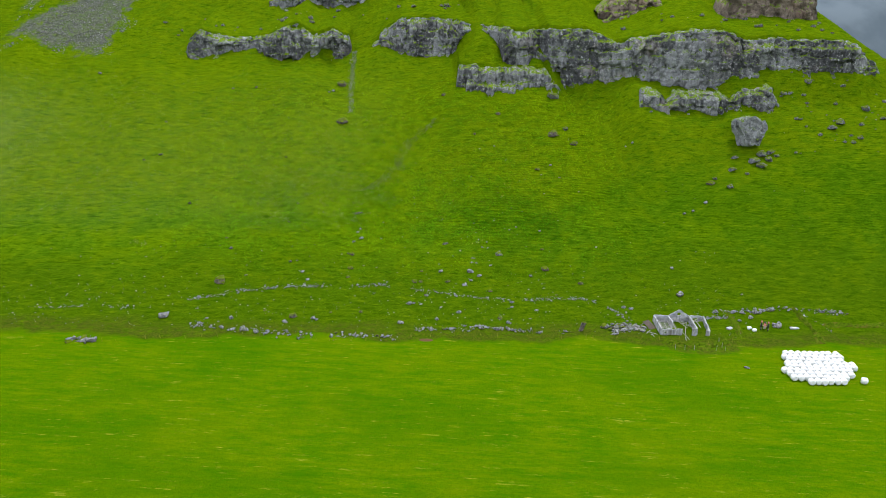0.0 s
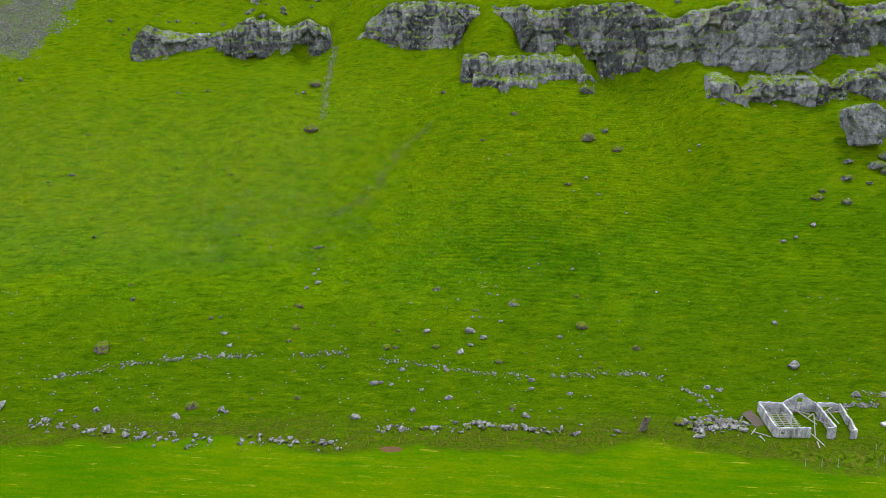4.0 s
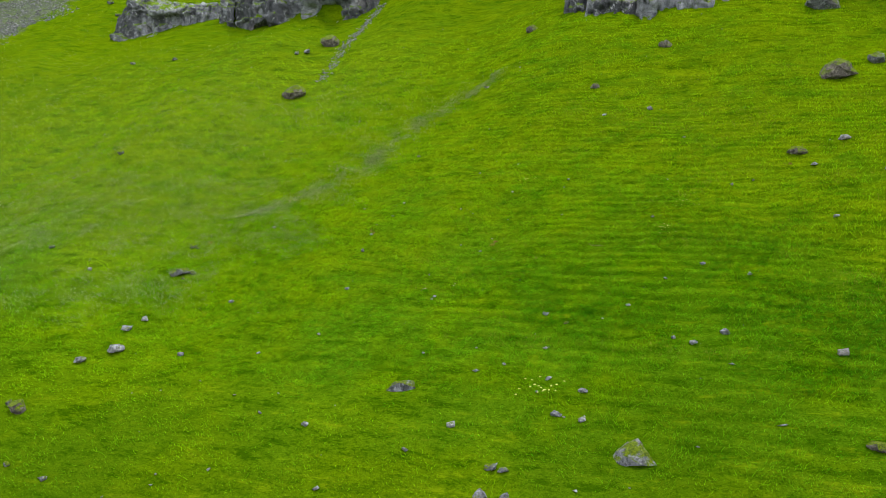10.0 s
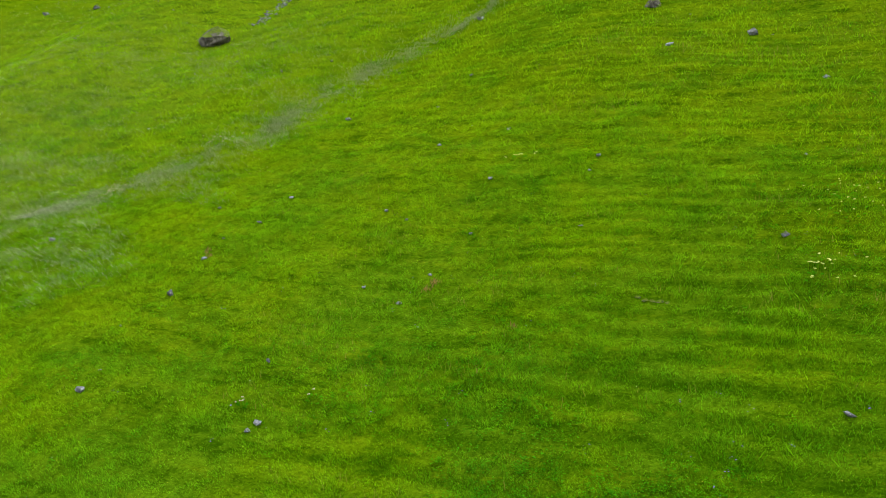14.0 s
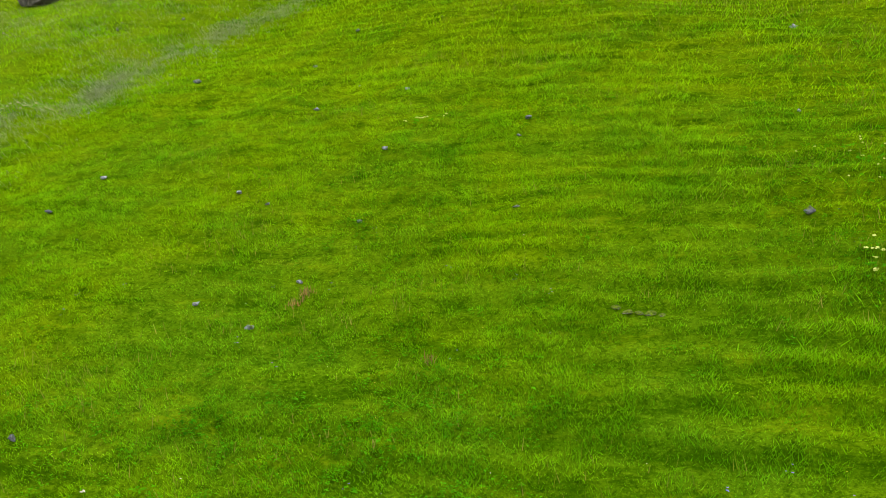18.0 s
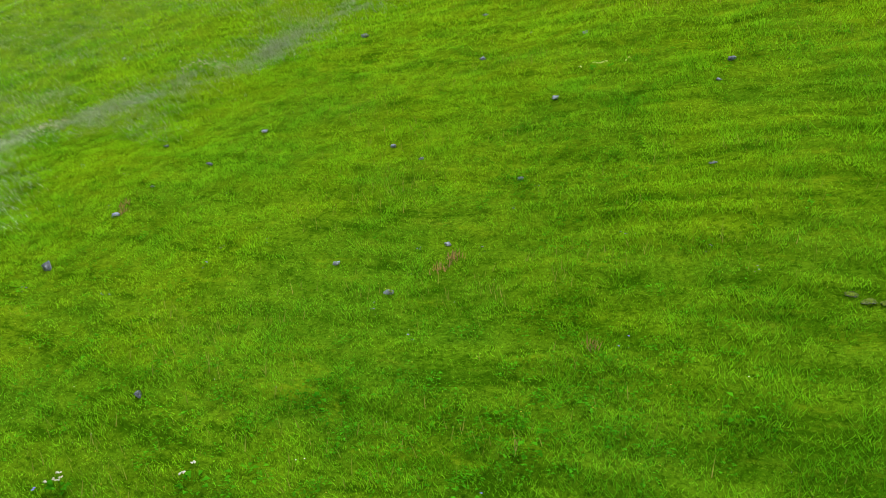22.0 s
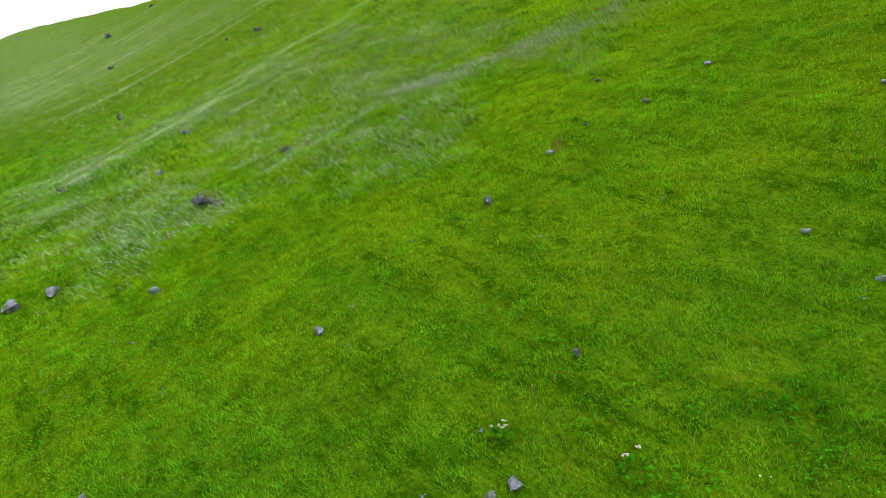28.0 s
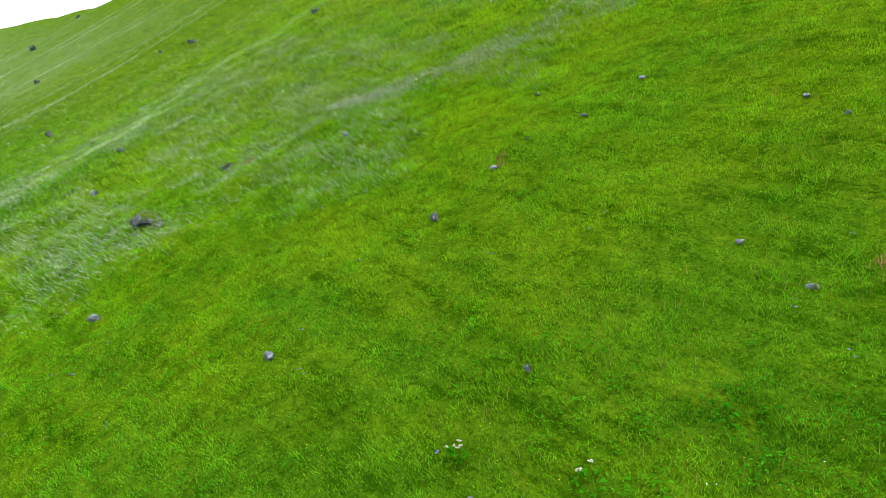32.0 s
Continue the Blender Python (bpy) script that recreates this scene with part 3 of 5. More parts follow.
cliff("cliff_recess", *piece("main", 14, 42), 54, M_CLIFF, G)
cliff("cliff_tower", *piece("main", 42, 71), 45, M_CLIFF, G, lean=0.1)
cliff("cliff_great", *piece("main", 71, 149), 45, M_CLIFF, "tall grey basalt cliff with vertical joints and streaks", lean=0.08)
cliff("cliff_ledge", *piece("ledge", 4.3, 43.5), 46, M_CLIFF, "upper tier of a grey columnar basalt ledge", 240, jag=1.4, flat=0.6)
cliff("cliff_ledge", *piece("ledge_low", 7.3, 30.7), 41, M_CLIFF, "lower mossy tier of a grey basalt ledge", 250, jag=1.8, flat=0.7, lean=0.35)
cliff("cliff_shelf", *piece("shelf", 63.5, 111.5), 38, M_CLIFF, "broken low basalt shelf in the grass", 260, jag=2.4, lean=0.12, flat=0.8)
cliff("cliff_upper", [-72, -60, -30, 0, 20, 52], [309, 307, 308, 306, 304, 301], [80, 85, 89, 91, 91, 90], 72, M_CLIFF, G, 280, jag=5.5)
cliff("cliff_red", [98, 104, 112, 124, 132, 137], [264, 262, 262, 262, 264, 268], [74, 90, 94, 95, 88, 74], 64, M_RED, "reddish brown tuff cliff above the grass", 300)
cliff("cliff_red", [57, 63, 72, 80, 86], [271, 269, 269, 269, 271], [75, 80, 81, 80, 75], 68, M_RED, "low brown earth and tuff bank above the cliff", 310, lean=0.5)

# far mountain across the valley, the haze of distance painted into its colour
far = Mat("haze_tinted_mountain", 0.95, spec=0.05)
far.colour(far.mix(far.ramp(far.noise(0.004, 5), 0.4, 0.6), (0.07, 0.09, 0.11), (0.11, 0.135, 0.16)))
fx, fy = steps([(700, 3200, 60)]), steps([(1500, 2600, 40)])
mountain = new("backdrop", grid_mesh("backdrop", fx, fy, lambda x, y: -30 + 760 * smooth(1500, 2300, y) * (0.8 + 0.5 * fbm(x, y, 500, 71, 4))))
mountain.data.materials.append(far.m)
tagged(mountain, "hazy blue-grey mountain far across the valley", "mountain", kind="structure")

# ---- shared building helpers ----
def part(name, bm, material, parent=None, label="", at=None, smooth_faces=False):
    """Links a bmesh as one mesh object, under a parent if there is one."""
    me = bpy.data.meshes.new(name)
    bm.to_mesh(me)
    bm.free()
    if smooth_faces:
        me.polygons.foreach_set("use_smooth", np.ones(len(me.polygons), dtype=bool))
    me.materials.append(material)
    ob = new(name, me)
    if at is not None:
        ob.matrix_basis = at
    if parent is not None:
        ob.parent = parent
    if label:
        tagged(ob, label)
    return ob


def box(sx, sy, sz, bevel=0.0, at=(0, 0, 0), turn=(0, 0, 0), bm=None):
    bm = bm or bmesh.new()
    m = pose(*at, *turn) @ Matrix.Diagonal((sx, sy, sz, 1))
    made = bmesh.ops.create_cube(bm, size=1, matrix=m)
    if bevel:
        edges = list({e for v in made["verts"] for e in v.link_edges})
        bmesh.ops.bevel(bm, geom=edges, offset=bevel, segments=1, affect="EDGES")
    return bm


def rod(r, length, at=(0, 0, 0), turn=(0, 0, 0), sides=10, r2=None, bm=None):
    bm = bm or bmesh.new()
    bmesh.ops.create_cone(bm, cap_ends=True, segments=sides, radius1=r, radius2=r if r2 is None else r2, depth=length, matrix=pose(*at, *turn))
    return bm


def roughen(bm, amount, scale, seed):
    for v in bm.verts:
        v.co += Vector(noise.noise_vector(v.co * scale + Vector((seed * 7.3, seed * 3.1, seed)))) * amount


def empty(name, m, label, category, group=""):
    ob = new(name)
    ob.empty_display_size = 0.3
    ob.matrix_basis = m
    return tagged(ob, label, category, group)


# ---- stones ----
def stone_mesh(seed, flat, points=16, cuts=2):
    """An angular broken stone: the hull of random points, its faces broken up a little."""
    r = random.Random(seed)
    bm = bmesh.new()
    for _ in range(points):
        d = Vector((r.gauss(0, 1), r.gauss(0, 1), r.gauss(0, 1))).normalized() * r.uniform(0.38, 0.56)
        bm.verts.new((d.x * 1.25, d.y * 0.95, d.z * flat))
    made = bmesh.ops.convex_hull(bm, input=bm.verts)
    loose = [v for v in bm.verts if not v.link_faces]
    bmesh.ops.delete(bm, geom=loose, context="VERTS")
    if cuts:
        bmesh.ops.subdivide_edges(bm, edges=bm.edges[:], cuts=cuts, use_grid_fill=True)
        bmesh.ops.triangulate(bm, faces=bm.faces[:])
        for v in bm.verts:
            v.co *= 1 + 0.17 * noise.noise(v.co * 4 + Vector((seed, 0, 0))) + 0.09 * noise.noise(v.co * 13 + Vector((0, seed, 0)))
    me = bpy.data.meshes.new("stone")
    bm.to_mesh(me)
    bm.free()
    return me


STONES = {}
for mat_name, mat in (("grey", M_STONE), ("brown", M_BROWN), ("dark", M_BOULDER)):
    STONES[mat_name] = []
    for i in range(6):
        me = stone_mesh(10 + i, 0.6 + 0.12 * (i % 4), 38 if mat_name == "brown" else 20, 2)
        me.materials.append(mat)
        STONES[mat_name].append(me)
SMALL = {}
for mat_name, mat in (("grey", M_STONE), ("brown", M_BROWN)):
    SMALL[mat_name] = []
    for i in range(8):
        me = stone_mesh(40 + i, 0.75, 11, 0)
        me.materials.append(mat)
        SMALL[mat_name].append(me)

rng = random.Random(7)


def tilt_at(x, y):
    """How the slope leans at a place, in degrees about x."""
    return math.degrees(math.atan((gz(x, y + 0.8) - gz(x, y - 0.8)) / 1.6))


def boulder(x, y, size, kind="grey", label="", sink=0.07, squash=1.0):
    me = rng.choice(STONES[kind])
    ob = new("boulder" if size > 0.6 else "stone", me)
    z = gz(x, y)
    ob.matrix_basis = pose(x, y, z + size * (0.22 - sink), 0.7 * tilt_at(x, y) + rng.uniform(-8, 8), rng.uniform(-10, 10), rng.uniform(-40, 40)) @ Matrix.Diagonal((size * 0.85, size * 0.8, size * 0.95 * squash, 1))
    tagged(ob, label or {"grey": "pale grey angular stone half sunk in the grass", "brown": "brown lichen-covered boulder sunk in the grass", "dark": "dark grey basalt boulder with moss on top"}[kind], "rock", "stones on the slope")
    return ob


# stones on the far left shoulder and round the grazing ground: x, y, width
NEAR_STONES = [(-7.9, 221.3, .43), (-6.4, 211.5, .26), (-0.2, 210.3, .24), (1.2, 209.6, .17), (4.7, 208.8, .22), (4.4, 213.1, .28), (9.7, 214.5, .3), (3.8, 205.9, .19),
               (1.2, 204.8, .21), (3.15, 204.05, .25), (4.2, 217.7, .24), (-7.6, 203.2, .37), (-7.7, 205.7, .3), (-16.2, 195.2, .45), (-6.55, 197.1, .42), (-0.3, 199.8, .2),
               (0.9, 197.3, .32), (0.75, 196.9, .22), (-18.3, 206.6, .37), (-34.2, 199.5, .55), (10.0, 195.5, .42), (9.8, 195.6, .25), (21.2, 200.7, .4), (15.8, 195.9, .35),
               (-6.5, 191.5, .21), (14.1, 194.7, .18), (17.4, 226.3, .6), (31.4, 205.4, .46), (41.7, 205.2, .56), (36.7, 211.4, .7), (13.5, 184.4, .54)]
LEFT_STONES = [(-264, 234.8, 4.6), (-174, 220.2, 2.4), (-91.2, 226.4, 1.5), (-95.5, 223.2, 1.0), (-94, 241.2, 1.05), (-75.2, 204.6, 1.1), (-262.2, 283.1, 2.9), (-289.3, 255.6, 2.6),
               (-127, 267.3, 1.5), (-49.5, 222.6, .92), (-75.2, 257.6, 1.1), (-67, 258.8, 1.2), (-57.1, 183.4, 1.3), (-59.8, 188.6, .9), (-39.9, 177.7, 1.0), (-38.1, 178.2, .8),
               (-43.6, 195.2, .75), (-54.5, 204.2, .7), (-42.2, 203.2, .8), (-24.9, 181.4, .69), (-20, 176.5, .63), (9.0, 180.1, .85), (9.7, 180.0, .6),
               (-23.8, 199.3, 1.35), (-24.6, 199.1, .9), (-22.9, 199.5, .8), (-23.3, 198.7, .4), (-25.8, 204.0, .8), (-25.2, 203.9, .35)]
MID_STONES = [(-23.1, 191.0, .84), (-22.6, 192.5, .6), (-16.3, 188.4, .59), (-10.4, 189.5, .28), (2.1, 190.2, .24), (13.3, 187, .51), (22, 192.8, .53), (20, 191.9, .46),
              (18.8, 192.4, .29), (24.3, 198.9, .34), (11.1, 188.1, .37), (8, 189.3, .27), (12.6, 224.9, .5), (-3.3, 237, .6), (34.6, 216.8, .86), (31.4, 213.3, .5),
              (-21.8, 188.2, 1.1), (-23.8, 186.7, .8), (-3, 182.1, .48), (5.9, 183.4, .56), (11.9, 184.8, .56), (13.9, 176.8, .75), (28.5, 190.7, .7), (8.8, 178, .69),
              (10.1, 178.1, .6), (43.3, 183.7, .63), (61.8, 175, .84), (70.3, 194.1, .95), (72.9, 194.7, .8), (77.1, 196.9, 1.1), (67.9, 228.1, .99), (80, 228.1, .87)]
FOOT_STONES = [(0.6, 173.9, 1.15), (8.2, 174, 1.6), (6.7, 168.6, 1.29), (24.1, 172.4, .95), (-35.7, 173, 1.0), (-33.8, 169.7, 1.0), (8.4, 170.3, .9), (10.7, 172.2, 1.1),
               (-8.9, 151.7, 1.32), (-7.1, 160, 1.4), (-6.0, 160.3, .8), (5.1, 156.6, 1.18), (0.7, 158.4, .7), (-0.3, 153.3, .82), (16.7, 152.7, 1.14), (-48.8, 152.2, .94),
               (-54.5, 152.2, .77), (-35.9, 150.9, 1.2), (-29.6, 152.8, 1.2), (-28.7, 152.4, .7), (61.1, 164.8, 1.7), (45.8, 160, 1.0), (47.3, 159.4, .9), (18.2, 161.3, 1.0),
               (24.1, 158.2, .9), (-2.9, 164, 1.0), (-4.2, 160, .8), (18.1, 159.1, .8), (-44.9, 147.5, 1.6), (-41.4, 146.3, 1.2), (60.6, 220.2, 1.0), (58.6, 220.2, .7)]
BROWN_STONES = [(-56.2, 168.8, 3.2), (-33.8, 241.4, 3.8), (-36.3, 259.9, 3.1), (36.7, 230.4, 3.4), (43.4, 226.5, 2.3), (11.1, 231.3, 1.1), (11.6, 194.1, .35), (30.5, 215.8, 1.5), (-23.8, 181, 1.3), (-23.4, 175.3, 1.5),
                (2.4, 170.1, 1.3), (-6.2, 169.7, 1.6), (-4.6, 170, 1.1), (13.1, 165.9, 1.1), (28.1, 175, 1.9), (36.7, 169.5, 1.3), (-23.6, 171, .97), (-34.5, 153.6, 2.0),
                (-41.6, 156, .75), (-18.7, 156.2, 1.0), (-25.8, 155.9, .7), (39.1, 151.4, 1.7), (14.8, 154.5, 1.2), (0.8, 249.5, 1.7), (19.2, 239.0, 1.5), (28.4, 183.3, .94),
                (-4.5, 174.4, .87), (80.4, 203.4, 2.3)]
for x, y, w in NEAR_STONES:
    boulder(x, y, w * 1.1, "grey", "small pale grey stone among the grass blades", 0.05)
for x, y, w in MID_STONES + FOOT_STONES:
    boulder(x, y, w * 1.2)
for x, y, w in LEFT_STONES:
    boulder(x, y, w, "dark", "dark grey stone on the grassy shoulder")
for x, y, w in BROWN_STONES:
    boulder(x, y, w * 1.1, "brown", sink=0.1, squash=0.95)
boulder(1.8, 186.5, 2.1, "dark", "large round mossy boulder sunk in the grass", 0.2)
boulder(16.2, 181.8, 2.5, "dark", "large pale grey flat-topped boulder in the grass", 0.18, 0.75)
boulder(-64.7, 152.6, 2.9, "grey", "tall pale grey boulder beside the old stone wall")
boulder(41.2, 232.5, 1.9, "dark")
boulder(-38.7, 256, 1.6, "grey")
boulder(-40.2, 255.2, 1.1, "dark")
boulder(38.6, 246.4, 4.6, "dark", "large mossy basalt block below the cliff foot", 0.1)
bm = box(9.4, 6.5, 10.5)
bmesh.ops.subdivide_edges(bm, edges=bm.edges[:], cuts=13, use_grid_fill=True)
for v in bm.verts:
    low = 0.5 - v.co.z / 10.5
    v.co.x *= 1.0 - 0.45 * low ** 1.3
    v.co.y *= 0.9 - 0.3 * low
    v.co.x += 1.2 * low
    v.co.x *= 1 - 0.35 * max(0.0, 0.45 - low) ** 1.2
    v.co.z *= 1 - 0.22 * (abs(v.co.x) / 4.5) ** 2
    v.co *= 1 + 0.10 * noise.noise(v.co * 0.25 + Vector((3, 0, 0)))
    v.co += noise.noise_vector(Vector((v.co.x * 0.6, v.co.y * 0.6, v.co.z * 0.22))) * 1.1 + noise.noise_vector(v.co * 1.1) * 0.4
huge = part("boulder", bm, M_CLIFF, at=pose(94.6, 216.4, gz(94.6, 216.8) + 4.0, -6, 4, 8) @ Matrix.Diagonal((1, 1, 0.82, 1)))
tagged(huge, "huge grey basalt block standing below the cliff", "rock")
huge.data.attributes.new("tone", "FLOAT", "POINT").data.foreach_set("value", [0.62 + 0.5 * noise.noise(v.co * 0.5) for v in huge.data.vertices])
for x, y, w in ((95.4, 210.2, 3.6), (98.2, 212.6, 3.2), (90.0, 211.5, 2.2), (101.5, 213.5, 2.6)):
    boulder(x, y, w, "dark", "grey rock at the foot of the huge block", 0.02)
for x, y, w in ((85.3, 201.2, 1.7), (82, 205, 1.2), (88, 207.5, 2.2), (97, 209, 2.8), (100, 211, 2.0), (103, 212.5, 1.6), (92, 206, 1.4), (124, 222, 2.6), (127.5, 224.4, 3.0), (119, 219, 1.8), (131, 218, 1.6),
                (121, 236, 2.6), (119, 239, 2.2), (133, 236, 2.0), (138, 230, 2.4), (142, 226, 1.8), (112, 233, 2.0), (129, 232, 1.3), (115, 225, 1.2)):
    boulder(x, y, w * 1.15, "dark", "dark broken block of basalt fallen below the cliff")
for _ in range(18):
    x = rng.uniform(62, 137)
    boulder(x, float(np.interp(x, [62, 90, 137], [250, 247, 247])) + rng.uniform(2, 14), rng.uniform(0.8, 2.4), "dark", "dark broken rock on the grassy terrace above the cliff")
for _ in range(30):
    boulder(rng.uniform(-112, 10), rng.uniform(288, 299), rng.uniform(0.7, 2.6), "dark", "grey outcrop in the grass above the crags")
for _ in range(40):
    boulder(rng.uniform(108, 148), rng.uniform(212, 238), 0.5 + 1.6 * rng.random() ** 2, "dark", "dark broken block of basalt fallen below the cliff")
for x, y, w in ((12.5, 204.35, .24), (12.75, 204.25, .3), (13.05, 204.2, .26), (13.3, 204.15, .28), (13.55, 204.1, .2)):
    boulder(x, y, w, "brown", "low flat brown rock slab showing through the turf", 0.12, 0.4)


# ---- dry stone walls ----
def stone_wall(name, line, label, per_metre, size, spread, seed, gaps=-0.34):
    r = random.Random(seed)
    x0, y0 = line[0]
    root = empty(name, pose(x0, y0, gz(x0, y0)), label, "stone wall")
    for (ax, ay), (bx, by) in zip(line, line[1:]):
        length = math.hypot(bx - ax, by - ay)
        for _ in range(int(length * per_metre)):
            t = r.random()
            x, y = ax + (bx - ax) * t + r.gauss(0, spread * 0.5), ay + (by - ay) * t + r.gauss(0, spread)
            if noise.noise(Vector((x * 0.17, y * 0.17, seed))) < gaps + 0.25 * r.random():
                continue
            s = size * (0.45 + 1.5 * r.random() ** 2.2)
            ob = new("stone", r.choice(SMALL["grey" if r.random() < 0.8 else "brown"]))
            ob.parent = root
            ob.matrix_basis = pose(x - x0, y - y0, gz(x, y) - gz(x0, y0) + s * 0.2, r.uniform(-20, 20), r.uniform(-20, 20), r.uniform(0, 360)) @ Matrix.Diagonal((s, s * 0.8, s * 0.9, 1))
    return root


stone_wall("stone_wall", [(-98, 155.7), (-85.5, 156.4), (-72.8, 156.3)], "collapsed low dry stone wall overgrown by grass", 4.0, 0.36, 0.4, 3)
stone_wall("stone_wall", [(-61.5, 159.9), (-57.9, 161.5), (-49.5, 164.7), (-40.9, 166.4), (-31.9, 167.2), (-22.7, 167.6), (-12.6, 168.2)], "collapsed grey dry stone wall curving across the grass", 7.6, 0.42, 0.42, 4, -0.28)
stone_wall("stone_wall", [(-9.7, 167.3), (1.4, 165.2), (9.3, 163.2), (13.6, 162.7), (22.2, 162.9), (28.1, 163.3), (37.4, 163.3), (41.6, 160.5), (45.3, 156.8)], "collapsed grey dry stone wall running down to rubble", 7.0, 0.42, 0.42, 5, -0.28)
stone_wall("stone_wall", [(-57.3, 149.5), (-45.4, 147.5), (-32.2, 145.4), (-19.3, 145.4), (-9.5, 145.4)], "scattered boundary wall stones at the field edge", 4.6, 0.6, 0.8, 6)
stone_wall("stone_wall", [(-5.8, 149), (4.2, 148.8), (10.3, 150), (19.3, 149.4), (23.6, 148.4), (30.4, 149.3)], "row of large grey boundary stones at the field edge", 4.4, 0.75, 0.5, 7)
stone_wall("rubble_heap", [(40.8, 150.2), (44.5, 151.3), (48.3, 151.0)], "heap of pale broken building stones beside the ruin", 30.0, 0.75, 0.9, 8, -9)
stone_wall("stone_cairn", [(-81.5, 141.1), (-78.5, 141.5), (-75.2, 141.2)], "pile of grey and brown boulders on the field edge", 10.0, 1.1, 0.6, 9, -9)
stone_wall("stone_wall", [(66.5, 158.4), (72.8, 158.8), (84.9, 160.4), (100.5, 158.6)], "sunken old stone wall line behind the ruin", 5.0, 0.6, 0.5, 10)
stone_wall("stone_wall", [(64.6, 155.6), (68.0, 156.0), (71.8, 156.0)], "low dark turf and stone wall beside the ruin", 16.0, 0.42, 0.25, 14, -9)
stone_wall("stone_wall", [(88, 160), (91, 156), (93, 151)], "old turf and stone wall end", 2.0, 0.5, 0.4, 12)
M_TURF = Mat("rough_turf", 0.95, spec=0.0)
_t = M_TURF.noise(2.2, 6, rough=0.8)
M_TURF.colour(M_TURF.mix(M_TURF.ramp(M_TURF.noise(0.7, 5, rough=0.75), 0.5, 0.62, 0, 0.8), M_TURF.mix(M_TURF.ramp(_t, 0.36, 0.64), (0.022, 0.045, 0.002), (0.075, 0.125, 0.004)), (0.085, 0.082, 0.012)))
M_TURF.bump(_t, 0.8, 0.2)
M_TURF = M_TURF.m


def turf_bank(line, wide, high, seed, label):
    """A slumped bank of old turf: a lumpy ridge along a line, run out into the ground on both sides."""
    ax, ay = np.array(line, float).T
    run = np.concatenate([[0], np.cumsum(np.hypot(np.diff(ax), np.diff(ay)))])
    t = np.arange(0, run[-1], 0.3)
    u = np.linspace(-1, 1, 15)
    T, U = np.meshgrid(t, u)
    X, Y = np.interp(T, run, ax), np.interp(T, run, ay)
    dx, dy = ax[-1] - ax[0], ay[-1] - ay[0]
    n = math.hypot(dx, dy)
    half = wide * (0.8 + 0.9 * fbm(T, T * 0, 2.5, seed, 2))
    X, Y = X - dy / n * U * half, Y + dx / n * U * half
    ends = smooth(0, 1.0, T) * smooth(run[-1], run[-1] - 1.0, T)
    lump = high * ends * (1 - U * U) * (0.8 + 1.3 * fbm(X, Y, 0.9, seed + 1, 3)) - 0.06
    co = np.stack([X.ravel(), Y.ravel(), ground_z(X.ravel(), Y.ravel()) + lump.ravel()], 1)
    w = len(t)
    idx = (np.arange(len(u) - 1)[:, None] * w + np.arange(w - 1)[None, :]).ravel()
    ob = new("turf_bank", raw_mesh("turf_bank", co, np.stack([idx, idx + 1, idx + w + 1, idx + w], 1)))
    ob.data.materials.append(M_TURF)
    return tagged(ob, label, "bank")


turf_bank([(87.6, 161), (88.6, 156), (88.8, 151.5), (87.9, 145.5)], 1.3, 0.9, 131, "slumped dark turf bank running down beside the ruin")
turf_bank([(70.6, 157.6), (71.0, 154), (70.9, 151), (70.2, 147.2)], 0.9, 0.6, 135, "low overgrown turf bank beside the ruin")
turf_bank([(92, 153.5), (98, 154.3), (104, 153.8), (110, 154.4)], 1.2, 0.6, 139, "low hummocky turf bank at the field edge")
turf_bank([(52, 144.6), (57, 143.2), (62, 143.6), (67, 146.2)], 1.8, 0.7, 143, "rough hummocky bank of old turf before the ruin")
for x, y, w in ((80.4, 153.2, 1.6), (81.4, 153, 1.3), (80.9, 152.4, 1.2), (80, 152.6, 1.0), (81.6, 153.9, 1.1)):
    boulder(x, y, w, "grey", "grey stone in a heap beside the tractor", 0.0)
bm = box(1.1, 0.5, 3.0, 0.12)
roughen(bm, 0.12, 1.1, 3)
slab = part("standing_stone", bm, M_BROWN, at=pose(33.6, 149.6, gz(33.6, 149.6) + 0.9, 12, 9, 20))
tagged(slab, "leaning upright brown stone slab at the field edge", "rock")


# ---- the ruined farmhouse ----
def concrete_material():
    k = Mat("weathered_concrete", 0.9, spec=0.2)
    a, b = k.noise(0.8, 6, rough=0.7), k.noise(6, 5, rough=0.7)
    c = k.mix(k.ramp(a, 0.3, 0.7), (0.17, 0.175, 0.187), (0.50, 0.505, 0.525))
    c = k.mix(k.ramp(b, 0.52, 0.66, 0, 0.7), c, (0.10, 0.10, 0.105))
    streak = k.noise(2.0, 4, stretch=(1.0, 1.0, 0.12))
    c = k.mix(k.ramp(streak, 0.54, 0.68, 0, 0.7), c, (0.11, 0.11, 0.115))
    k.colour(c)
    k.bump(b, 0.5, 0.05)
    return k.m


def plain_material(name, a, b, rough=0.7, metal=0.0, scale=6.0, grain=None):
    k = Mat(name, rough, metal, 0.3)
    n = k.noise(scale, 5, rough=0.65, stretch=grain)
    k.colour(k.mix(k.ramp(n, 0.35, 0.65), a, b))
    k.bump(n, 0.3, 0.02)
    return k.m


M_CONCRETE = concrete_material()
M_TIMBER = plain_material("grey_weathered_timber", (0.16, 0.155, 0.14), (0.33, 0.32, 0.30), 0.85, grain=(0.3, 4, 4))
M_DARKWOOD = plain_material("dark_wood_door", (0.12, 0.11, 0.10), (0.24, 0.23, 0.22), 0.8)
M_RUST = plain_material("rusty_red_sheet", (0.055, 0.042, 0.034), (0.095, 0.075, 0.06), 0.85)
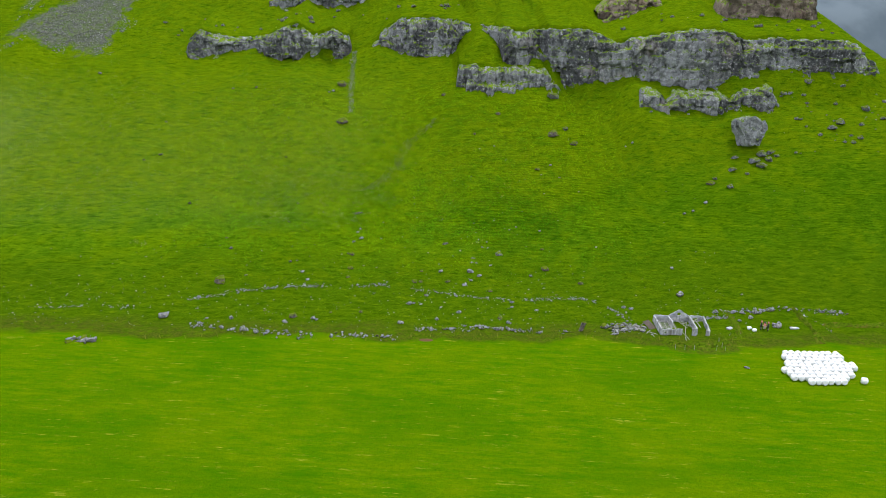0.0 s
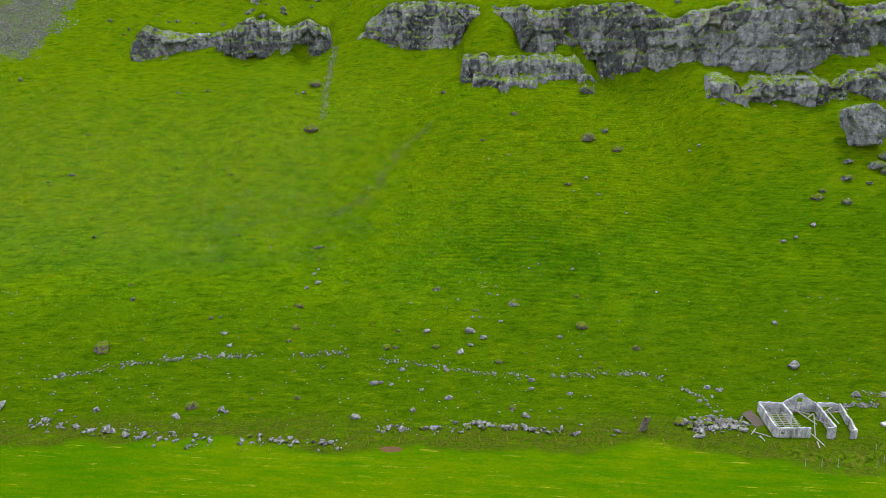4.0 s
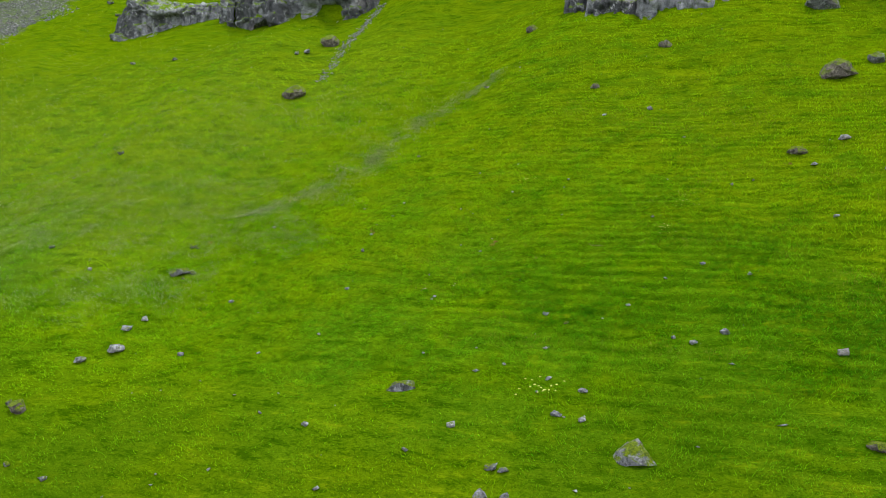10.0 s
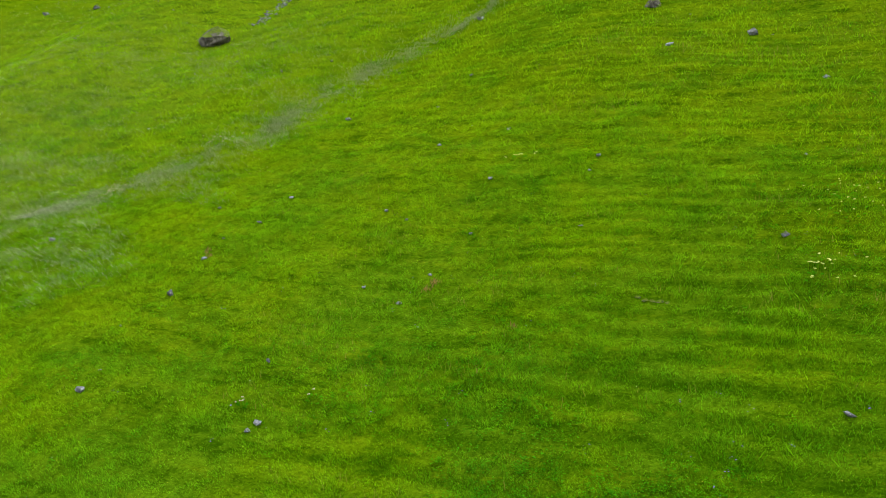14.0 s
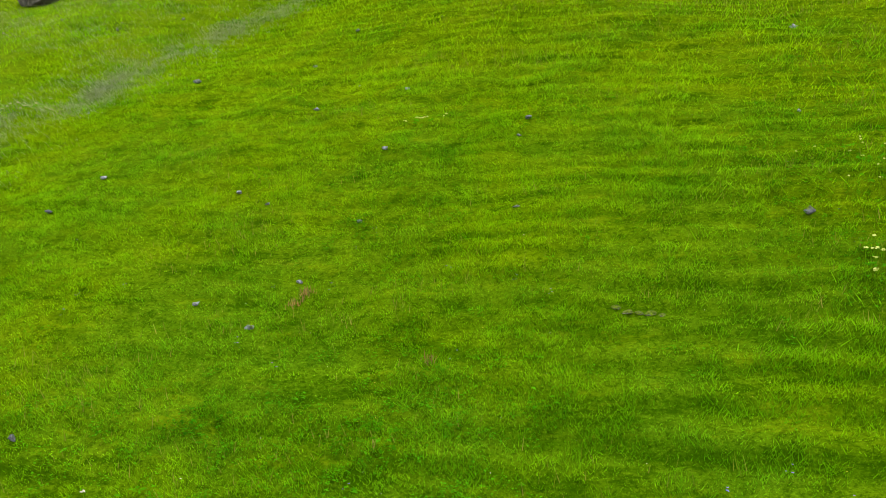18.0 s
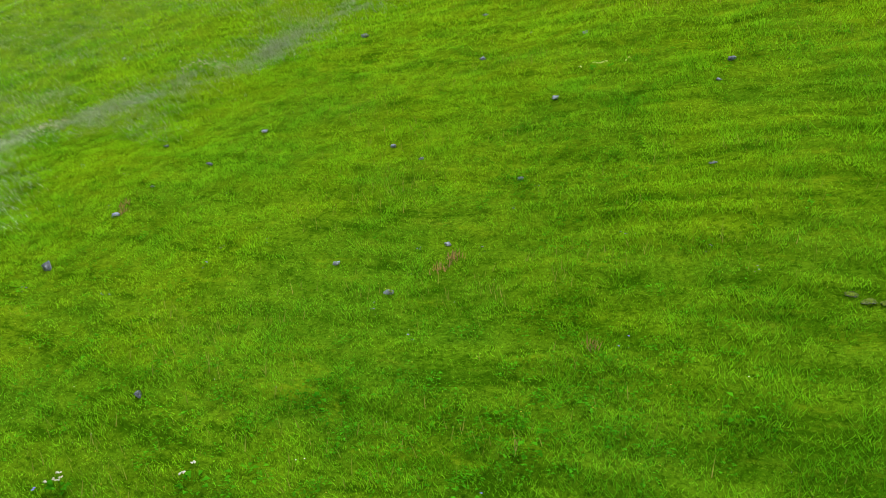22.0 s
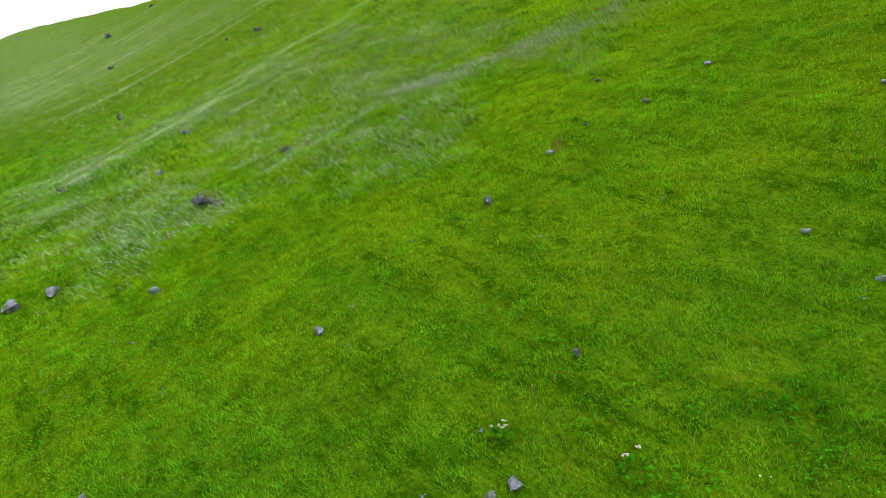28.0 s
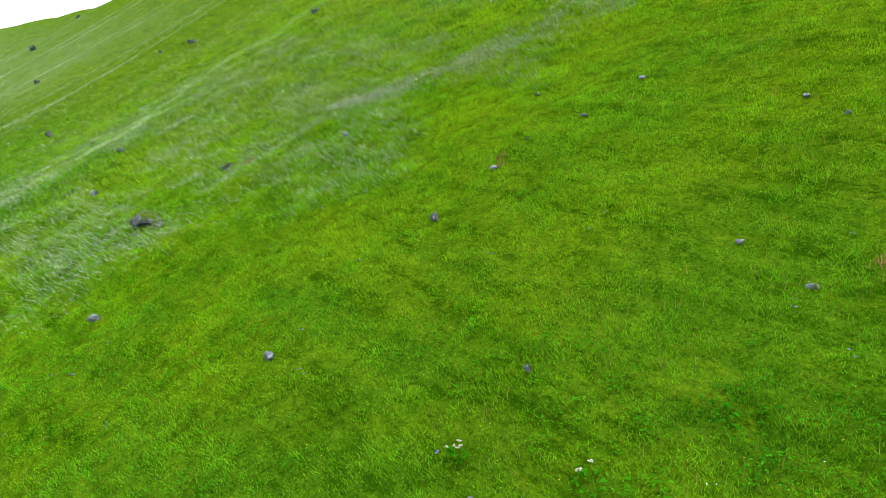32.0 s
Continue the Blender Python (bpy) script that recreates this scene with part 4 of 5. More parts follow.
M_WRAP = plain_material("white_bale_wrap", (0.56, 0.57, 0.585), (0.69, 0.70, 0.71), 0.4, scale=3.0)
M_REDPAINT = plain_material("faded_red_paint", (0.16, 0.03, 0.028), (0.24, 0.08, 0.07), 0.6)
M_RUBBER = plain_material("black_rubber", (0.018, 0.018, 0.018), (0.045, 0.043, 0.04), 0.9)
M_METAL = plain_material("dull_metal", (0.25, 0.25, 0.25), (0.45, 0.45, 0.44), 0.5, 0.6)
M_CREAM = plain_material("cream_paint", (0.24, 0.22, 0.16), (0.34, 0.31, 0.23), 0.6)


def wall_panel(ax, ay, bx, by, low, high_a, high_b, peak=None, thick=0.28, holes=(), seed=1):
    """An upright wall of worn concrete with a broken top, built from courses of blocks round its holes."""
    length = math.hypot(bx - ax, by - ay)
    n = max(6, int(length / 0.28))
    bm = bmesh.new()
    ux, uy = (bx - ax) / length, (by - ay) / length
    nx, ny = -uy * thick / 2, ux * thick / 2

    def top(t):
        h = high_a + (high_b - high_a) * t
        if peak:
            h = max(h, peak[1] - abs(t - peak[0]) * peak[2])
        return h + 0.22 * noise.noise(Vector((t * 6, seed * 3.3, 0))) + 0.10 * noise.noise(Vector((t * 23, seed * 1.7, 0)))

    rows = 10
    verts = {}

    def vert(i, j, side):
        if (i, j, side) not in verts:
            t = i / n
            z = low + (top(t) - low) * j / rows
            verts[i, j, side] = bm.verts.new((ax + (bx - ax) * t + nx * side, ay + (by - ay) * t + ny * side, z))
        return verts[i, j, side]

    def solid(i, j):
        if not (0 <= i < n and 0 <= j < rows):
            return False
        t, v = (i + 0.5) / n, (j + 0.5) / rows
        return not any(h[0] < t < h[1] and h[2] < v < h[3] for h in holes)

    for i in range(n):
        for j in range(rows):
            if not solid(i, j):
                continue
            for side in (1, -1):
                bm.faces.new([vert(i, j, side), vert(i + 1, j, side), vert(i + 1, j + 1, side), vert(i, j + 1, side)])
            for (di, dj, p, q) in ((0, -1, (i, j), (i + 1, j)), (0, 1, (i, j + 1), (i + 1, j + 1)), (-1, 0, (i, j), (i, j + 1)), (1, 0, (i + 1, j), (i + 1, j + 1))):
                if not solid(i + di, j + dj):
                    bm.faces.new([vert(*p, 1), vert(*q, 1), vert(*q, -1), vert(*p, -1)])
    bmesh.ops.recalc_face_normals(bm, faces=bm.faces)
    return bm


def ruin():
    root = empty("ruined_house", pose(0, 0, 0), "roofless grey concrete farmhouse ruin with bare roof battens", "ruin")
    P = lambda name, bm, mat=M_CONCRETE, label="": part(name, bm, mat, root, label)
    P("wall", wall_panel(51.8, 148.5, 51.6, 154.4, 0.1, 2.3, 3.1, seed=1))
    P("front_wall", wall_panel(51.95, 148.5, 56.7, 148.6, 0.0, 2.2, 2.1, holes=((0.13, 0.22, 0.45, 0.75), (0.36, 0.52, 0.05, 0.85)), seed=2))
    P("back_wall", wall_panel(51.8, 154.5, 55.2, 154.6, 0.8, 3.1, 2.9, seed=3))
    P("gable_wall", wall_panel(55.2, 154.6, 60.2, 154.8, 0.9, 2.9, 2.9, peak=(0.5, 4.5, 3.2), holes=((0.44, 0.6, 0.55, 0.78),), seed=4), M_CONCRETE, "peaked gable wall with a window hole")
    P("back_wall", wall_panel(60.3, 154.8, 63.6, 154.9, 1.0, 2.9, 2.7, holes=((0.3, 0.6, 0.3, 0.7),), seed=5))
    P("partition_wall", wall_panel(55.3, 151.6, 55.2, 154.4, 0.6, 2.6, 2.9, seed=6))
    P("partition_wall", wall_panel(60.15, 148.6, 60.25, 154.6, 0.2, 2.3, 2.9, holes=((0.5, 0.64, 0.0, 0.7),), seed=7))
    P("wall_end", wall_panel(59.0, 148.5, 60.0, 148.5, 0.1, 2.2, 2.3, seed=8))
    P("wall", wall_panel(63.0, 148.4, 63.7, 154.8, 0.2, 2.0, 2.8, holes=((0.35, 0.5, 0.2, 0.75),), seed=9))
    P("wall_end", wall_panel(62.2, 148.4, 62.9, 148.4, 0.2, 1.9, 2.0, seed=10))
    P("door", box(0.75, 0.08, 1.6, 0.02, (54.05, 148.6, 0.95)), M_DARKWOOD, "dark boarded door")
    for i in range(8):
        y = 148.9 + i * 0.42
        P("batten", box(3.6, 0.07, 0.06, 0, (53.65, y, 2.2 + (y - 148.5) * 0.13), (0, 0, rng.uniform(-1.5, 1.5))), M_TIMBER, "pale bare roof batten")
    for i in range(4):
        x = 52.2 + i * 0.98
        P("rafter", box(0.09, 3.6, 0.12, 0, (x, 150.4, 2.37), (7.4, 0, rng.uniform(-1, 1))), M_TIMBER, "grey timber rafter")
    for i in range(7):
        P("stud", box(0.10, 0.08, 1.9 + 0.1 * rng.random(), 0, (52.3 + i * 0.62, 148.32, 1.05), (0, rng.uniform(-3, 3), 0)), M_TIMBER, "pale upright timber")
    for a, (x, y, z, l, tx, tz) in enumerate(((58.2, 150.6, 1.5, 4.2, 20, -20), (59.4, 151.2, 1.7, 3.4, -12, 12), (57.6, 152.2, 1.9, 3.6, 14, 35), (58.6, 152.8, 1.8, 3.0, -10, -40), (57.4, 153.6, 2.0, 2.8, 8, 70), (61.6, 152.4, 1.9, 2.8, 20, 15), (62.1, 153.4, 2.1, 2.6, -18, 65), (61.4, 153.8, 2.2, 2.4, 10, -60))):
        P("fallen_beam", box(0.11, l, 0.13, 0, (x, y, z), (tx, 0, tz)), M_TIMBER, "fallen grey roof beam")
    return root


ruin()
for x, y, l, a, b in ((50.0, 149.0, 2.6, 4, 60), (49.2, 149.6, 1.8, 6, -40), (57.3, 147.4, 2.4, 25, 35), (57.0, 146.6, 1.4, 12, -10), (49.8, 147.9, 1.5, 3, 5)):
    ob = part("plank", box(0.14, l, 0.06, 0.01), M_TIMBER, at=pose(x, y, gz(x, y) + 0.08 + 0.5 * l * math.sin(radians(a)) * 0.6, a, 0, b))
    tagged(ob, "loose weathered grey plank lying in the grass", "plank", "planks by the ruin")
bm = bmesh.new()
bmesh.ops.create_grid(bm, x_segments=24, y_segments=8, size=1)
for v in bm.verts:
    v.co = Vector((v.co.x * 0.9, v.co.y * 1.6, 0.04 * math.sin(v.co.x * 60) + 0.15 * v.co.y))
sheet = part("corrugated_sheet", bm, M_RUST, at=pose(50.2, 152.2, gz(50.2, 152.2) + 0.22, 14, -8, 25))
sheet.modifiers.new("thickness", "SOLIDIFY").thickness = 0.02
tagged(sheet, "rusty corrugated roofing sheet propped in the grass", "metal sheet")

# pale stones and thin fence posts round the ruin
for x, y, w in [(77.8, 158.4, 1.6), (75.8, 156.3, 1.5), (79.0, 158.6, 1.1), (72.4, 158.4, 1.5), (74.4, 158.4, 1.3), (67.9, 158.4, 1.5), (61.3, 165.0, 1.5), (80.4, 159.6, 1.0), (82.4, 159.6, 1.2), (88.6, 160.1, 1.0), (72.5, 154.8, 1.0), (45.9, 159.9, 1.1), (47.7, 159.5, 1.0), (45.4, 154.5, 0.8), (39.7, 151.5, 2.0), (77.0, 165.3, 0.7), (43.8, 156.9, 1.0)]:
    boulder(x, y, w, "grey", "pale grey stone in the rough grass near the ruin")
boulder(65.5, 133.4, 1.3, "grey", "single pale stone on the mown field", 0.1, 0.6)
for x, y in [(53.0, 141.7), (55.1, 141.6), (57.2, 141.6), (62.2, 141.6), (64.0, 143.1), (64.2, 141.6), (64.1, 145.3)]:
    bm = rod(0.05, 1.3, (0, 0, 0.55), (rng.uniform(-6, 6), rng.uniform(-6, 6), 0), 6, 0.035)
    tagged(part("fence_post", bm, M_TIMBER, at=pose(x, y, gz(x, y))), "thin weathered grey fence post in rough grass", "post", "posts by the ruin")


# ---- wrapped hay bales ----
def bale_mesh():
    bm = bmesh.new()
    seg, prof = 28, [(0.0, 1.15), (0.30, 1.17), (0.49, 1.14), (0.59, 1.06), (0.64, 0.95), (0.665, 0.8), (0.67, 0.4), (0.65, 0.18), (0.59, 0.06), (0.48, 0.0), (0.0, 0.0)]
    rings = []
    for r, z in prof:
        if r == 0:
            rings.append([bm.verts.new((0, 0, z))])
        else:
            rings.append([bm.verts.new((r * math.cos(2 * math.pi * i / seg) * (1 + 0.02 * math.sin(5 * i)), r * math.sin(2 * math.pi * i / seg) * (1 + 0.02 * math.cos(3 * i)), z + 0.015 * math.sin(i * 2.3))) for i in range(seg)])
    for a, b in zip(rings, rings[1:]):
        for i in range(seg):
            j = (i + 1) % seg
            if len(a) == 1:
                bm.faces.new([a[0], b[i], b[j]])
            elif len(b) == 1:
                bm.faces.new([a[i], b[0], a[j]])
            else:
                bm.faces.new([a[i], b[i], b[j], a[j]])
    bmesh.ops.recalc_face_normals(bm, faces=bm.faces)
    me = bpy.data.meshes.new("hay_bale")
    bm.to_mesh(me)
    bm.free()
    me.polygons.foreach_set("use_smooth", np.ones(len(me.polygons), dtype=bool))
    me.materials.append(M_WRAP)
    return me


BALE = bale_mesh()
bale_rows = [(139.4, 76.6, 9), (137.9, 75.6, 10), (136.3, 76.0, 9), (134.7, 74.8, 11), (133.1, 74.4, 11), (131.5, 72.6, 11), (129.9, 73.2, 10), (128.3, 73.0, 9), (126.7, 75.8, 6)]
for r, (y, x0, n) in enumerate(bale_rows):
    for i in range(n):
        x, yy = x0 + i * 1.36 + rng.uniform(-0.1, 0.1), y - 0.02 * i + rng.uniform(-0.2, 0.2)
        ob = new("hay_bale", BALE)
        ob.matrix_basis = pose(x, yy + 0.57, gz(x, yy) + 0.64, 90 + rng.uniform(-3, 3), rng.uniform(0, 360), rng.uniform(-7, 7))
        tagged(ob, "round hay bale wrapped in glossy white plastic", "hay bale", "bale stack on the field")
ob = new("hay_bale", BALE)
ob.matrix_basis = pose(86.4, 127.4, 0.66, 90, 0, 75)
tagged(ob, "single white wrapped bale lying on its side", "hay bale", "bale stack on the field")
for x, y in ((73.6, 151.6), (74.3, 150.4)):
    bm = box(1.0, 0.8, 0.7, 0.18)
    roughen(bm, 0.06, 2, 4)
    tagged(part("white_sack", bm, M_WRAP, at=pose(x, y, gz(x, y) + 0.3, 0, 0, 20)), "bulging white plastic sack in the grass", "sack")
tagged(part("stone_slab", box(2.2, 0.8, 0.4, 0.08), M_CONCRETE, at=pose(84.6, 152.2, gz(84.6, 152.2) + 0.12, 4, 3, 6)), "pale flat concrete slab lying in the grass", "slab")
tagged(part("stone_slab", box(1.6, 0.9, 0.35, 0.08), M_CONCRETE, at=pose(69.0, 151.8, gz(69, 151.8) + 0.1, 8, 3, 30)), "grey flat concrete slab lying in the grass", "slab")


# ---- the old tractor ----
def tractor(x, y, turn):
    root = empty("tractor", pose(x, y, gz(x, y) - 0.05, 3, 0, turn), "small old tractor in faded red paint", "tractor")
    P = lambda name, bm, mat, parent=root, label="": part(name, bm, mat, parent, label)
    P("hood", box(0.62, 1.5, 0.6, 0.08, (0, -0.85, 1.05)), M_REDPAINT)
    P("grille", box(0.5, 0.06, 0.5, 0.02, (0, -1.63, 1.02)), M_CREAM)
    P("chassis", box(0.45, 2.6, 0.35, 0.05, (0, -0.3, 0.65)), M_METAL)
    P("seat", box(0.5, 0.45, 0.12, 0.04, (0, 0.62, 1.15)), M_RUBBER)
    P("steering_wheel", rod(0.22, 0.04, (0, 0.2, 1.45), (25, 0, 0), 16), M_RUBBER)
    P("exhaust", rod(0.04, 0.8, (0.18, -0.9, 1.7)), M_METAL)
    for s in (-1, 1):
        P("fender", box(0.36, 1.1, 0.08, 0.03, (s * 0.72, 0.6, 1.36)), M_REDPAINT)
        P("headlight", rod(0.1, 0.12, (s * 0.36, -1.5, 1.25), (90, 0, 0)), M_CREAM)
        for r, w, yy in ((0.62, 0.34, 0.6), (0.36, 0.2, -1.25)):
            tyre = bmesh.new()
            rod(r, w, (0, 0, 0), (0, 90, 0), 22, bm=tyre)
            bmesh.ops.bevel(tyre, geom=[e for e in tyre.edges if abs(e.verts[0].co.x - e.verts[1].co.x) < 0.01 and len(e.link_faces) == 2], offset=0.05, segments=1, affect="EDGES")
            wheel = part("wheel", tyre, M_RUBBER, root, "black rubber tyre", at=pose(s * 0.75, yy, r))
            part("rim", rod(r * 0.52, w + 0.04, (0, 0, 0), (0, 90, 0), 16), M_CREAM, wheel)
    return root


tractor(77.4, 152.0, -26)

# ---- grass and herbs ----
def blades(name, x, y, length, width, lean, material, label, seed):
    """Grass blades, one narrow triangle each, rooted on the ground."""
    r = np.random.RandomState(seed)
    n = len(x)
    z = ground_z(x, y)
    az = r.rand(n) * 2 * np.pi
    side = np.stack([np.cos(az), np.sin(az), 0 * az], 1) * (width / 2)[:, None]
    la = r.rand(n) * 2 * np.pi
    d = np.stack([np.cos(la), np.sin(la) - 0.5, 0 * la], 1) * (lean * length)[:, None]
    base = np.stack([x, y, z - 0.02], 1)
    up = np.zeros((n, 3))
    up[:, 2] = length
    tip = base + up + d
    co = np.stack([base - side, base + side, tip], 1).reshape(-1, 3)
    faces = np.arange(3 * n).reshape(-1, 3)
    ob = new(name, raw_mesh(name, co, faces))
    growth_shade(ob.data, np.repeat(riser_growth_shade(x, y), 3))
    ob.data.materials.append(material)
    return tagged(ob, label, "grass", kind="stuff")


def scatter(n, x0, x1, y0, y1, seed, keep=None):
    r = np.random.RandomState(seed)
    x, y = x0 + (x1 - x0) * r.rand(n), y0 + (y1 - y0) * r.rand(n)
    if keep is not None:
        m = r.rand(n) < keep(x, y)
        x, y = x[m], y[m]
    return x, y, r


def tussock(x, y):
    return np.clip(0.55 + 1.1 * fbm(x, y, 1.1, 61, 2) + 0.5 * fbm(x, y, 5.0, 67, 2), 0.05, 1)


def blade_material(name, tint=(1, 1, 1), spread=0.5):
    k = Mat(name, 0.75, spec=0.0)
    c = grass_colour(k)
    c = k.mix(1.0, c, k.mix(k.island(), tuple(t * (1 - spread) for t in tint), tuple(t * (1 + spread) for t in tint)), "MULTIPLY")
    k.colour(c)
    thin = k.n.new("ShaderNodeBsdfTranslucent")
    k.l.new(c, thin.inputs["Color"])
    mixed = k.n.new("ShaderNodeMixShader")
    mixed.inputs[0].default_value = 0.4
    k.l.new(k.b.outputs[0], mixed.inputs[1])
    k.l.new(thin.outputs[0], mixed.inputs[2])
    k.l.new(mixed.outputs[0], k.n["Material Output"].inputs["Surface"])
    return k.m


M_BLADE = blade_material("grass_blades", (1.42, 1.58, 1.45), 0.34)
far_out = lambda x, y: np.hypot((x + 2) / 1.15, y - 202)


def cushion(x, y):
    """Small mounds of turf, a hand or two across: 0 in the gaps, 1 on top."""
    return np.clip(0.5 + 1.25 * fbm(x, y, 0.42, 63, 2) + 0.5 * fbm(x, y, 1.5, 65, 2), 0, 1)


x, y, r = scatter(2300000, -38, 34, 186, 232, 1, lambda x, y: (0.25 + 0.75 * cushion(x, y)) * (0.5 + 0.5 * tussock(x, y)) * smooth(33, 11, far_out(x, y)))
h = (0.03 + 0.05 * r.rand(len(x)) + 0.10 * cushion(x, y)) * (0.55 + 0.35 * tussock(x, y) + 0.7 * riser_growth_shade(x, y))
blades("grass", x, y, h, 0.010 + 0.010 * r.rand(len(x)), 0.35 + 0.7 * r.rand(len(x)), M_BLADE, "dense bright green hill grass in low cushions", 2)
around = lambda x, y: tussock(x, y) * smooth(12, 30, far_out(x, y)) * smooth(-95, -55, x) * smooth(66, 40, x) * smooth(160, 186, y) * smooth(264, 240, y)
x, y, r = scatter(800000, -95, 66, 160, 264, 3, around)
h = (0.12 + 0.16 * r.rand(len(x))) * (0.5 + 0.5 * tussock(x, y) + 0.8 * riser_growth_shade(x, y))
blades("grass", x, y, h, 0.024 + 0.024 * r.rand(len(x)), 0.5 + 0.7 * r.rand(len(x)), M_BLADE, "bright green hill grass on the slope", 4)

# straw-coloured flowering stalks along the terraces
straw = Mat("straw_stalks", 0.85, spec=0.0)
straw.colour(straw.mix(straw.island(), (0.10, 0.15, 0.005), (0.24, 0.22, 0.04)))
rows_of = lambda x, y: np.clip(0.1 + 2.2 * fbm(x * 0.35, y, 1.6, 83, 2) + 0.8 * fbm(x, y, 9, 89, 2), 0, 1) * (0.25 + 0.75 * smooth(-6, 10, x))
x, y, r = scatter(80000, -34, 40, 190, 238, 5, rows_of)
blades("dry_grass", x, y, 0.20 + 0.20 * r.rand(len(x)), 0.012 + 0.014 * r.rand(len(x)), 0.15 + 0.3 * r.rand(len(x)), straw.m, "thin yellowish flowering grass stalks", 6)

# grey feathery seed heads: a band down the slope and drifts over the shoulder behind it
def plumes(name, x, y, length, width, material, label, seed):
    """Seed heads on thin stems: a long diamond each, widest high up, blown over down the slope."""
    r = np.random.RandomState(seed)
    n = len(x)
    base = np.stack([x, y, ground_z(x, y) - 0.02], 1)
    az, la = r.rand(n) * 2 * np.pi, r.rand(n) * 2 * np.pi
    side = np.stack([np.cos(az), np.sin(az), 0 * az], 1) * (width / 2)[:, None]
    nod = np.stack([0.35 * np.cos(la), 0.3 * np.sin(la) - 0.72, 0 * la], 1) * length[:, None]
    up = np.zeros((n, 3))
    up[:, 2] = length * (0.35 + 0.35 * r.rand(n))
    mid = base + 0.7 * up + 0.5 * nod
    co = np.stack([base, mid + side, base + up + nod, mid - side], 1).reshape(-1, 3)
    i = np.arange(n)[:, None] * 4
    ob = new(name, raw_mesh(name, co, np.concatenate([i + [[0, 1, 3]], i + [[1, 2, 3]]], 0)))
    ob.data.materials.append(material)
    return tagged(ob, label, "grass", kind="stuff")


M_PLUME = Mat("grey_seed_heads", 0.9, spec=0.0)
M_PLUME.colour(M_PLUME.mix(M_PLUME.island(), (0.29, 0.315, 0.15), (0.48, 0.485, 0.36)))
M_PLUME = M_PLUME.m
M_STRAND = Mat("pale_seed_heads", 0.9, spec=0.0)
M_STRAND.colour(M_STRAND.mix(M_STRAND.island(), (0.26, 0.29, 0.15), (0.44, 0.45, 0.34)))


def seedy(x, y):
    """How thick the seed heads stand: ragged drifts behind the edge, then more even."""
    e = edge_of_band(y) - x + 5.0 * fbm(x, y, 6.0, 105, 3)
    drift = np.clip(0.62 + 2.0 * fbm(x * 0.6, y, 3.0, 101, 3), 0, 1)
    wide = np.clip(0.62 + 1.3 * fbm(x, y, 16.0, 109, 3), 0.15, 1)
    tuft = np.clip(0.5 + 2.6 * fbm(x, y, 1.5, 115, 2), 0, 1)
    return smooth(-0.5, 3.0, e) * (0.3 + 0.7 * tuft) * (0.85 * drift * smooth(60, 25, e) + 0.85 * wide * smooth(14, 50, e))


x, y, r = scatter(470000, -62, -2, 189, 246, 9, lambda x, y: seedy(x, y) * (0.30 + 0.70 * smooth(222, 206, y + 0.2 * (x + 20))) * (0.7 + 0.3 * smooth(198, 206, y)) * smooth(-66, -40, x) * smooth(189, 196, y) * smooth(248, 236, y))
plumes("seed_grass", x, y, 0.24 + 0.22 * r.rand(len(x)), 0.008 + 0.008 * r.rand(len(x)), M_PLUME, "pale grey feathery seed-head grass in ragged drifts", 10)
r = np.random.RandomState(41)
y = 209 + 31 * r.rand(26000)
x = np.interp(y, [209, 213, 218, 226, 234, 240], [-25, -19.5, -14.8, -12, -8.5, -3]) + 2.4 * fbm(y, y * 0, 7.0, 117, 2) + r.randn(len(y)) * (0.6 + 1.1 * r.rand(len(y)))
m = r.rand(len(y)) < np.clip(0.55 + 1.3 * fbm(x, y, 1.3, 119, 3), 0, 1)
x, y = x[m], y[m]
plumes("seed_grass", x, y, 0.22 + 0.22 * r.rand(len(x)), 0.012 + 0.013 * r.rand(len(x)), M_STRAND.m, "thin pale strand of seed-head grass down the slope", 42)
# the far heads also stand in for pale haze over the shoulder
x, y, r = scatter(300000, -330, -36, 186, 300, 12, lambda x, y: seedy(x, y) * smooth(-38, -70, x) * smooth(-330, -240, x) * smooth(186, 206, y) * smooth(300, 235, y))
plumes("seed_grass", x, y, 0.3 + 0.25 * r.rand(len(x)), (0.005 + 0.00015 * np.hypot(x - 8, y - 190)) * (0.6 + 0.8 * r.rand(len(x))), M_PLUME, "pale grey seed-head grass that also imitates haze on the far shoulder", 13)


